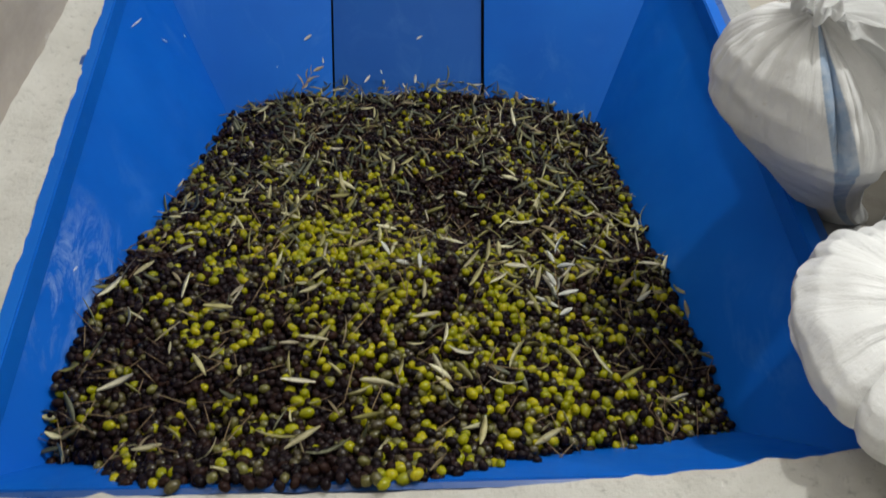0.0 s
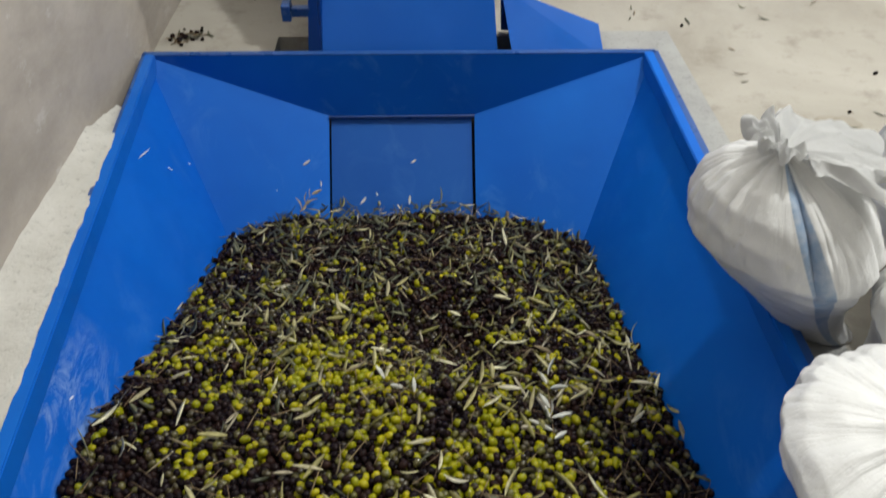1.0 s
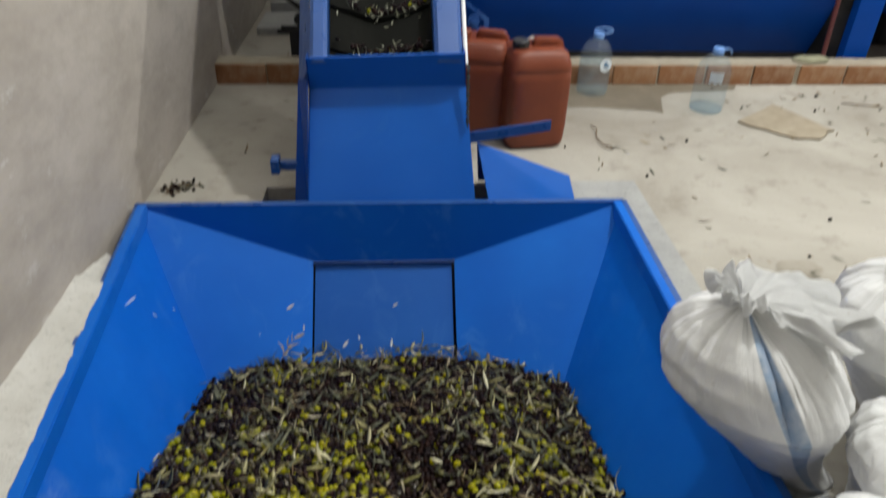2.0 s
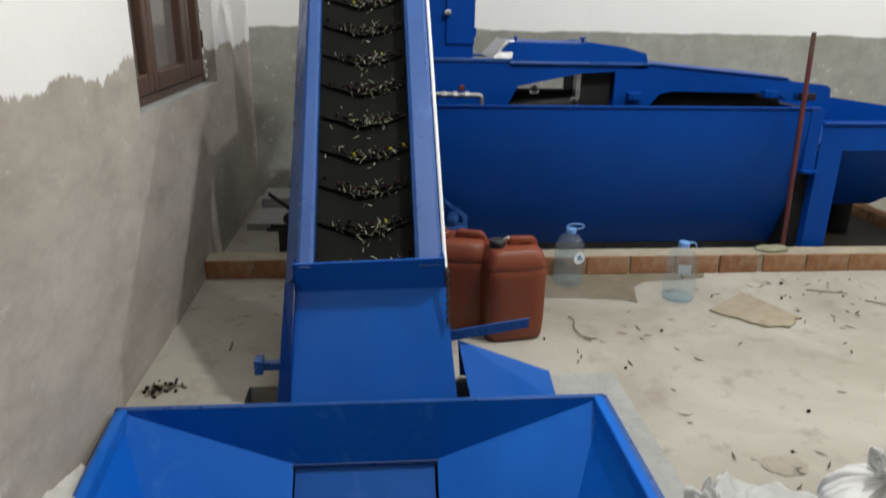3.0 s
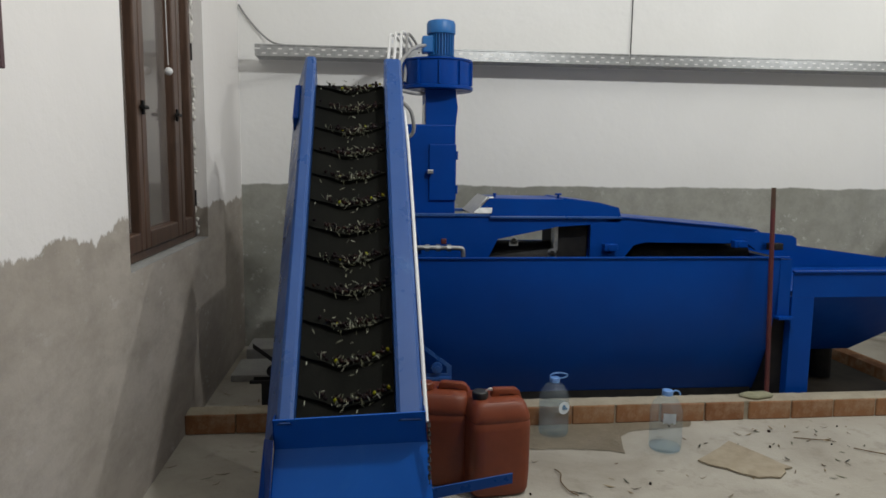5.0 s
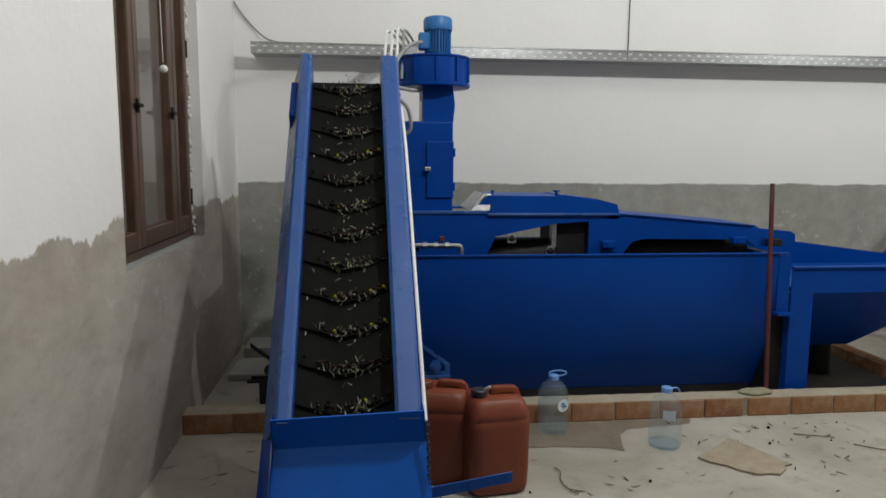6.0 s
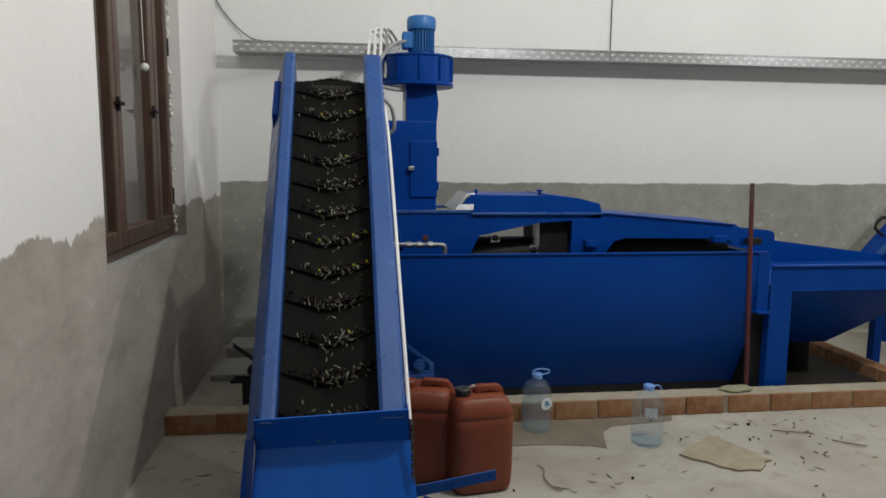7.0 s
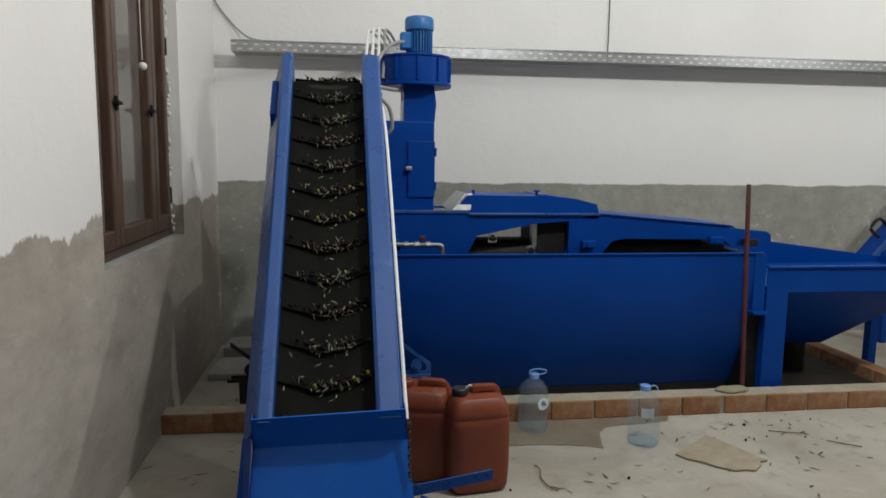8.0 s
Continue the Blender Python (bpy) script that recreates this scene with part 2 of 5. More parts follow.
def wood_build(nt, b):
    grain = noise_tex(nt, 9, 6, 0.6, (6, 6, 0.5), 0.6)
    nt.links.new(ramp(nt, grain, [(0.3, (0.052, 0.028, 0.018)), (0.6, (0.10, 0.056, 0.037)), (0.8, (0.16, 0.094, 0.065))]), b.inputs["Base Color"])
    bump(nt, b, grain, 0.2, 0.003)


M_WOOD = material("brown_varnished_wood", wood_build, 0.42)
M_CAN = material("brown_red_plastic", plain((0.15, 0.031, 0.010), (0.205, 0.043, 0.014), 6, 0.2), 0.5)
M_CAP = material("black_plastic", plain((0.012, 0.012, 0.012), (0.03, 0.03, 0.03), 20), 0.5)
M_WHITE_PVC = material("white_plastic", plain((0.70, 0.70, 0.70), (0.80, 0.80, 0.79), 10, 0.05), 0.4)
M_GREY_CABLE = material("grey_cable", plain((0.22, 0.22, 0.22), (0.32, 0.32, 0.32), 20, 0.05), 0.5)
M_GALV = material("galvanised_steel", plain((0.36, 0.37, 0.375), (0.52, 0.53, 0.535), 30, 0.1), 0.33, 0.85)
M_RED = material("red_paint", plain((0.062, 0.012, 0.014), (0.10, 0.019, 0.02), 9, 0.1), 0.5)
# dark metal; also the near-black fill for shaded insides and gaps of the machine
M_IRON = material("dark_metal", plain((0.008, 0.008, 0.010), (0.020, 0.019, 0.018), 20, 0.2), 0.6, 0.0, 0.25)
# dark mud, with the shade under the bin deepened into its colour
M_SLUDGE = material("shaded_wet_sludge", plain((0.010, 0.008, 0.006), (0.030, 0.024, 0.018), 14, 0.6), 0.55, spec=0.2)
M_CARD = material("brown_cardboard", plain((0.26, 0.215, 0.15), (0.35, 0.30, 0.22), 14, 0.3), 0.9)
M_FOAM = material("dry_foam", plain((0.62, 0.59, 0.54), (0.76, 0.74, 0.70), 18, 0.6), 0.95)
M_GREENISH = material("mossy_stone", plain((0.21, 0.205, 0.13), (0.31, 0.30, 0.20), 16, 0.5), 0.9)
M_BULB = material("lit_lamp", lambda nt, b: (
    put(b.inputs["Emission Strength"], 6.0),
    put(b.inputs["Emission Color"], (1.0, 0.97, 0.9, 1))), 0.4)
# the grey-brown base colour stands in for the room's reflection in the panes
M_GLASS = material("window_glass", lambda nt, b: (
    put(b.inputs["Transmission Weight"], 0.72),
    put(b.inputs["IOR"], 1.45),
    put(b.inputs["Base Color"], (0.40, 0.36, 0.33, 1))), 0.10)


def clear_build(tint, share):
    def build(nt, b):
        out = nt.nodes["Material Output"]
        tr = nt.nodes.new("ShaderNodeBsdfTransparent")
        tr.inputs[0].default_value = (*tint, 1)
        put(b.inputs["Base Color"], (0.62, 0.72, 0.80, 1))
        m = nt.nodes.new("ShaderNodeMixShader")
        nt.links.new(ramp(nt, noise_tex(nt, 14, 3), [(0.35, grey(share)), (0.7, grey(share * 1.9))]), m.inputs[0])
        nt.links.new(tr.outputs[0], m.inputs[1])
        nt.links.new(b.outputs[0], m.inputs[2])
        nt.links.new(m.outputs[0], out.inputs[0])
        bump(nt, b, noise_tex(nt, 25, 3), 0.3, 0.006)
    return build


M_PET = material("clear_plastic", clear_build((0.90, 0.94, 0.965), 0.055), 0.10, spec=0.9)
M_WATER = material("water", clear_build((0.88, 0.92, 0.935), 0.04), 0.05, spec=0.6)
M_BLUE_PLASTIC = material("blue_plastic", plain((0.12, 0.26, 0.58), (0.16, 0.32, 0.66), 9, 0.05), 0.35)
M_LABEL = material("pale_label", plain((0.60, 0.66, 0.70), (0.70, 0.75, 0.79), 30, 0.02), 0.5)
M_FRAME = material("purple_brown_frame", plain((0.06, 0.03, 0.035), (0.10, 0.05, 0.055), 12, 0.1), 0.45)
M_DARK_GLASS = material("dark_glass", plain((0.03, 0.033, 0.036), (0.05, 0.052, 0.055), 3, 0.0), 0.12)
M_LABEL_INK = material("label_ink", plain((0.10, 0.22, 0.38), (0.14, 0.27, 0.44), 30, 0.02), 0.5)


# ---------------------------------------------------------------- building helpers
def finish(name, bm, mats, smooth=False):
    bmesh.ops.recalc_face_normals(bm, faces=bm.faces)
    me = bpy.data.meshes.new(name)
    bm.to_mesh(me)
    bm.free()
    for m in mats if isinstance(mats, (list, tuple)) else [mats]:
        me.materials.append(m)
    if smooth:
        me.polygons.foreach_set("use_smooth", [True] * len(me.polygons))
        me.set_sharp_from_angle(angle=radians(40))
    return me


def part(name, bm, mats, parent=None, label="", smooth=False, at=None):
    ob = new(name, finish(name, bm, mats, smooth))
    if parent:
        ob.parent = parent
    if at is not None:
        ob.matrix_basis = at
    if label:
        tagged(ob, label)
    return ob


def thing(name, label, category, group="", m=None):
    ob = new(name)
    ob.empty_display_size = 0.1
    if m is not None:
        ob.matrix_basis = m
    return tagged(ob, label, category, group)


def box(bm, x0, x1, y0, y1, z0, z1, m=None, bevel=0.0):
    mm = Matrix.Translation(((x0 + x1) / 2, (y0 + y1) / 2, (z0 + z1) / 2)) @ Matrix.Diagonal((x1 - x0, y1 - y0, z1 - z0, 1))
    r = bmesh.ops.create_cube(bm, size=1.0, matrix=(m @ mm) if m else mm)
    if bevel:
        es = {e for v in r["verts"] for e in v.link_edges}
        bmesh.ops.bevel(bm, geom=list(es), offset=bevel, segments=2, affect="EDGES", profile=0.5)


def prism(bm, pts, axis, a0, a1, m=None):
    """A flat outline pushed along an axis; pts are the other two coordinates in xyz order."""
    def at3(p, a):
        v = {"x": (a, p[0], p[1]), "y": (p[0], a, p[1]), "z": (p[0], p[1], a)}[axis]
        return (m @ Vector(v)) if m else v
    lo = [bm.verts.new(at3(p, a0)) for p in pts]
    hi = [bm.verts.new(at3(p, a1)) for p in pts]
    bm.faces.new(lo)
    bm.faces.new(hi[::-1])
    for i in range(len(pts)):
        j = (i + 1) % len(pts)
        bm.faces.new((lo[i], lo[j], hi[j], hi[i]))


def sheet(bm, pts, thick):
    """A plate through pts, thickened away from the side from which they run anticlockwise."""
    vs = [Vector(p) for p in pts]
    n = (vs[1] - vs[0]).cross(vs[2] - vs[0]).normalized() * -thick
    a = [bm.verts.new(v) for v in vs]
    b = [bm.verts.new(v + n) for v in vs]
    k = len(vs)
    if k == 4:
        bm.faces.new(a[:3]), bm.faces.new((a[0], a[2], a[3])), bm.faces.new((b[2], b[1], b[0])), bm.faces.new((b[3], b[2], b[0]))
    else:
        bm.faces.new(a), bm.faces.new(b[::-1])
    for i in range(k):
        j = (i + 1) % k
        bm.faces.new((a[i], b[i], b[j], a[j]))


def cyl(bm, p0, p1, r0, r1=None, seg=20, caps=True):
    p0, p1 = Vector(p0), Vector(p1)
    r1 = r0 if r1 is None else r1
    d = p1 - p0
    m = Matrix.Translation((p0 + p1) / 2) @ d.to_track_quat("Z", "Y").to_matrix().to_4x4()
    bmesh.ops.create_cone(bm, cap_ends=caps, segments=seg, radius1=r0, radius2=r1, depth=d.length, matrix=m)


def lathe(bm, prof, seg=28, m=None, squash=None):
    rings = []
    for r, z in prof:
        ring = []
        for i in range(seg):
            a = 2 * math.pi * i / seg
            x, y = r * math.cos(a), r * math.sin(a)
            if squash:
                x, y = squash(x, y, z)
            v = Vector((x, y, z))
            ring.append(bm.verts.new(m @ v if m else v))
        rings.append(ring)
    for a, b in zip(rings, rings[1:]):
        for i in range(seg):
            j = (i + 1) % seg
            bm.faces.new((a[i], a[j], b[j], b[i]))
    if prof[0][0] > 0.002:
        bm.faces.new(rings[0][::-1])
    if prof[-1][0] > 0.002:
        bm.faces.new(rings[-1])
    return rings


def tube(bm, pts, r, seg=8):
    pts = [Vector(p) for p in pts]
    fine = []
    for i in range(len(pts) - 1):
        p0, p1, p2, p3 = pts[max(i - 1, 0)], pts[i], pts[i + 1], pts[min(i + 2, len(pts) - 1)]
        n = 6 if len(pts) > 2 else 1
        for k in range(n):
            t = k / n
            fine.append(0.5 * (2 * p1 + (p2 - p0) * t + (2 * p0 - 5 * p1 + 4 * p2 - p3) * t * t + (3 * p1 - p0 - 3 * p2 + p3) * t ** 3))
    fine.append(pts[-1])
    rings = []
    for i, p in enumerate(fine):
        d = (fine[min(i + 1, len(fine) - 1)] - fine[max(i - 1, 0)]).normalized()
        q = d.to_track_quat("Z", "Y")
        rings.append([bm.verts.new(p + q @ Vector((r * math.cos(2 * math.pi * k / seg), r * math.sin(2 * math.pi * k / seg), 0))) for k in range(seg)])
    for a, b in zip(rings, rings[1:]):
        for i in range(seg):
            j = (i + 1) % seg
            bm.faces.new((a[i], a[j], b[j], b[i]))
    bm.faces.new(rings[0][::-1])
    bm.faces.new(rings[-1])


def nz(x, y, z=0.0, s=1.0):
    return noise.noise(Vector((x * s, y * s, z * s)))


# ---------------------------------------------------------------- setting
HOP_B, HOP_F = 1.855, 0.14
TL, TR, NL, NR = Vector((0.03, HOP_B, 0.06)), Vector((1.668, HOP_B, 0.06)), Vector((0.175, HOP_F, 0.06)), Vector((1.655, HOP_F + 0.01, 0.06))


def structure():
    # floor with the pit left open
    bm = bmesh.new()
    px0, px1, py0, py1 = 0.02, 1.68, 0.12, 2.10
    for x0, x1, y0, y1 in ((px0, 0.41, 1.90, py1), (1.52, px1, 1.90, py1), (-0.3, px0, WALL_F, WALL_B + 0.3), (px1, WALL_R, WALL_F, WALL_B + 0.3), (px0, px1, WALL_F, py0), (px0, px1, py1, WALL_B + 0.3)):
        box(bm, x0, x1, y0, y1, -0.12, 0.0)
    tagged(part("floor", bm, M_FLOOR), "pale dusty concrete floor strewn with leaf bits", "floor", kind="structure")
    bm = bmesh.new()
    box(bm, px0 - 0.1, px1 + 0.1, py0 - 0.1, py1 + 0.1, -1.0, -0.9)
    box(bm, px0 - 0.1, px0 - 0.001, py0, py1, -0.9, -0.121)
    box(bm, px1 + 0.001, px1 + 0.1, py0, py1, -0.9, -0.121)
    box(bm, px0, px1, py0 - 0.1, py0 - 0.001, -0.9, -0.121)
    box(bm, px0, px1, py1 + 0.001, py1 + 0.1, -0.9, -0.121)
    tagged(part("pit_lining", bm, M_DARK), "dark cement lining of the hopper pit", "pit", kind="structure")
    # walls
    wy0, wy1, wz0, wz1 = 2.52, 3.84, 0.935, 2.45
    bm = bmesh.new()
    for y0, y1, z0, z1 in ((WALL_F - 0.2, wy0, -0.1, CEIL), (wy1, WALL_B + 0.2, -0.1, CEIL), (wy0, wy1, -0.1, wz0), (wy0, wy1, wz1, CEIL)):
        box(bm, -0.22, WALL_L, y0, y1, z0, z1)
    bmesh.ops.remove_doubles(bm, verts=bm.verts, dist=0.0001)
    tagged(part("wall_left", bm, M_WALL_L), "plastered wall, white paint above bare grey cement", "wall", kind="structure")
    bm = bmesh.new()
    box(bm, 0.0, WALL_R, WALL_B, WALL_B + 0.2, -0.1, CEIL)
    tagged(part("wall_back", bm, M_WALL_B), "white painted wall with a grey cement band below", "wall", kind="structure")
    bm = bmesh.new()
    box(bm, WALL_R, WALL_R + 0.2, WALL_F, WALL_B + 0.2, -0.1, CEIL)
    tagged(part("wall_right", bm, M_WHITE), "plain white plastered wall", "wall", kind="structure")
    bm = bmesh.new()
    box(bm, 0.0, WALL_R, WALL_F - 0.2, WALL_F, -0.1, CEIL)
    tagged(part("wall_front", bm, M_WHITE), "plain white plastered wall", "wall", kind="structure")
    # out of view; added in white to bounce the lamps' light
    bm = bmesh.new()
    box(bm, -0.2, WALL_R + 0.2, WALL_F - 0.2, WALL_B + 0.2, CEIL, CEIL + 0.15)
    tagged(part("ceiling", bm, M_WHITE), "unseen plain white ceiling that bounces the lamp light", "ceiling", kind="structure")
    # cement band round the hopper
    bm = bmesh.new()
    box(bm, 1.682, 1.80, 0.62, 2.12, -0.02, 0.006)
    box(bm, 1.30, 1.682, 1.90, 2.12, -0.1, 0.006)
    tagged(part("pit_edge", bm, M_LEDGE), "smooth grey cement band round the hopper pit", "pit edge", kind="structure")
    # rough mortar along the left wall and the near side
    bm = bmesh.new()
    ys = np.linspace(0.05, 1.62, 100)
    rows = []
    for y in ys:
        k = (y - 0.13) / (HOP_B - 0.13)
        xr = 0.175 + (0.03 - 0.175) * k + 0.002 + 0.005 * nz(y, 3.1, 0, 30) + 0.007 * nz(y, 8.1, 0, 9)
        xl = -0.01
        top = 0.068 + 0.006 * nz(y, 1.7, 0, 9)
        if y > 1.42:
            top -= 0.30 * (y - 1.42) + 0.012 * abs(nz(y, 5.5, 0, 25))
        row = []
        for i in range(6):
            f = i / 5
            row.append(bm.verts.new((xl + (xr - xl) * f, y, top + 0.03 * (1 - f) ** 2 + 0.004 * nz(f * 3, y * 20, 2))))
        row.append(bm.verts.new((xr, y, -0.02)))
        rows.append(row)
    for a, b in zip(rows, rows[1:]):
        for i in range(6):
            bm.faces.new((a[i], a[i + 1], b[i + 1], b[i]))
    bm.faces.new(rows[-1])
    bm.faces.new(rows[0][::-1])
    tagged(part("mortar_fillet", bm, M_ROUGH, smooth=True), "rough pale mortar packed between wall and hopper rim", "mortar", kind="structure")
    bm = bmesh.new()
    xs = np.linspace(-0.02, 1.78, 80)
    rows = []
    for x in xs:
        edge = HOP_F - 0.008 + 0.10 * max(x - 0.90, 0) ** 1.5 + 0.007 * nz(x, 0.3, 0, 13) + 0.005 * nz(x, 4.4, 0, 40)
        row = [bm.verts.new((x, edge, -0.01)), bm.verts.new((x, edge - 0.003, 0.071 + 0.003 * nz(x, 2, 0, 20)))]
        for i in range(1, 7):
            row.append(bm.verts.new((x, edge - 0.16 * i, 0.074 - 0.012 * i + 0.004 * nz(x * 9, i * 1.3, 5))))
        row.append(bm.verts.new((x, edge - 1.1, -0.01)))
        rows.append(row)
    for a, b in zip(rows, rows[1:]):
        for i in range(len(a) - 1):
            bm.faces.new((a[i], b[i], b[i + 1], a[i + 1]))
    tagged(part("mortar_apron", bm, M_ROUGH, smooth=True), "rough pale mortar apron before the hopper rim", "mortar", kind="structure")


def window():
    y0, y1, z0, z1 = 2.52, 3.84, 0.935, 2.45
    w = tagged(new("window_1"), "brown wooden casement window with metal catches", "window", kind="structure")
    bm = bmesh.new()
    xo, xi = -0.13, -0.06
    for a in ((y0 + 0.004, y0 + 0.075, z0 + 0.006, z1 - 0.01), (y1 - 0.085, y1 - 0.035, z0 + 0.006, z1 - 0.01), (y0 + 0.075, y1 - 0.085, z0 + 0.006, z0 + 0.045), (y0 + 0.075, y1 - 0.085, z1 - 0.08, z1 - 0.01)):
        box(bm, xo, xi, *a, bevel=0.006)
    part("window_frame", bm, M_WOOD, w)
    for a, b, sl, sr in ((y0 + 0.08, 2.870, 0.02, 0.060), (2.875, 3.470, 0.065, 0.080), (3.475, y1 - 0.09, 0.06, 0.055)):
        bm = bmesh.new()
        xa, xb = -0.115, -0.045
        for q in ((a, a + sl, z0 + 0.05, z1 - 0.085), (b - sr, b, z0 + 0.05, z1 - 0.085), (a + sl, b - sr, z0 + 0.05, z0 + 0.13), (a + sl, b - sr, z1 - 0.18, z1 - 0.085)):
            box(bm, xa, xb, *q, bevel=0.007)
        s = part("sash", bm, M_WOOD, w)
        bm = bmesh.new()
        box(bm, -0.092, -0.086, a + sl - 0.005, b - sr + 0.005, z0 + 0.125, z1 - 0.175)
        p = part("pane", bm, M_GLASS, s)
        p.visible_shadow = False
        if b > 3.5:
            continue
        bm = bmesh.new()
        hy = b + 0.015 if b < 3 else b - 0.05
        hz = 1.60
        box(bm, -0.045, -0.035, hy - 0.012, hy + 0.012, hz - 0.03, hz + 0.03, bevel=0.003)
        box(bm, -0.040, -0.018, hy - 0.05, hy + 0.012, hz - 0.008, hz + 0.008, bevel=0.003)
        part("catch", bm, M_IRON, s, "dark metal window catch")
    bm = bmesh.new()
    tube(bm, [(-0.04, 3.275, 2.3), (-0.037, 3.27, 2.0), (-0.036, 3.275, 1.83)], 0.002, 6)
    bmesh.ops.create_icosphere(bm, subdivisions=2, radius=0.02, matrix=pose(-0.035, 3.275, 1.80))
    part("pull_cord", bm, M_WHITE_PVC, w, "white cord with a knob")
    for hz in (1.12, 1.92):
        bm = bmesh.new()
        cyl(bm, (-0.050, y1 - 0.075, hz), (-0.050, y1 - 0.075, hz + 0.09), 0.009, seg=10)
        part("hinge", bm, M_IRON, w, "dark metal hinge")
    # ragged foam packed in the joint
    bm = bmesh.new()
    rf = random.Random(5)
    z = z0 + 0.02
    while z < z1 - 0.03:
        h = rf.uniform(0.012, 0.045)
        r = rf.uniform(0.004, 0.012)
        blob = pose(-0.060 + rf.uniform(-0.012, 0.012), y1 - 0.026, z + h / 2, rf.uniform(-14, 14), rf.uniform(-14, 14)) @ Matrix.Diagonal((r, r * 1.2, h * 0.62, 1))
        bmesh.ops.create_icosphere(bm, subdivisions=2, radius=1.0, matrix=blob)
        z += h * rf.uniform(0.8, 1.25)
    for v in bm.verts:
        v.co += Vector((0.004, 0.003, 0.002)) * nz(*v.co, 60)
    part("joint_foam", bm, M_FOAM, w, "dried filling foam along the frame", smooth=True)
    bm = bmesh.new()
    box(bm, -0.2, -0.001, y0 + 0.002, y1 - 0.002, z0 - 0.02, z0 + 0.004)
    part("window_sill", bm, M_LEDGE, w, "bare cement sill")
    bm = bmesh.new()
    for i in range(12):
        box(bm, -0.62, -0.60, y0 - 0.6, y1 + 0.9, 0.5 + i * 0.17, 0.5 + i * 0.17 + 0.158)
    tagged(part("backdrop", bm, M_DARK), "dark shutter boards outside the window", "backdrop", kind="structure")


# ---------------------------------------------------------------- hopper and olives
def rnd_xf(p, scale=1.0):
    return Matrix.Translation(p) @ Euler((random.uniform(0, 6.28), random.uniform(0, 6.28), random.uniform(0, 6.28))).to_matrix().to_4x4() @ Matrix.Scale(scale, 4)


BOT = -0.66
NLb, NRb = Vector((0.465, 0.62, BOT)), Vector((1.315, 0.62, BOT))
DTL, DTR = Vector((0.592, HOP_B - 0.005, -0.165)), Vector((1.093, HOP_B - 0.005, -0.165))
DBL, DBR = Vector((0.592, 1.345, BOT)), Vector((1.093, 1.345, BOT))


def crease(top, a1, b1, a2, b2):
    """Where the fold between two plates that share a top corner meets the bottom."""
    d = (a1 - top).cross(b1 - top).cross((a2 - top).cross(b2 - top))
    return top + d * ((BOT - top.z) / d.z)


BLb, BRb = crease(TL, NL, NLb, DTL, DBL), crease(TR, NR, NRb, DTR, DBR)


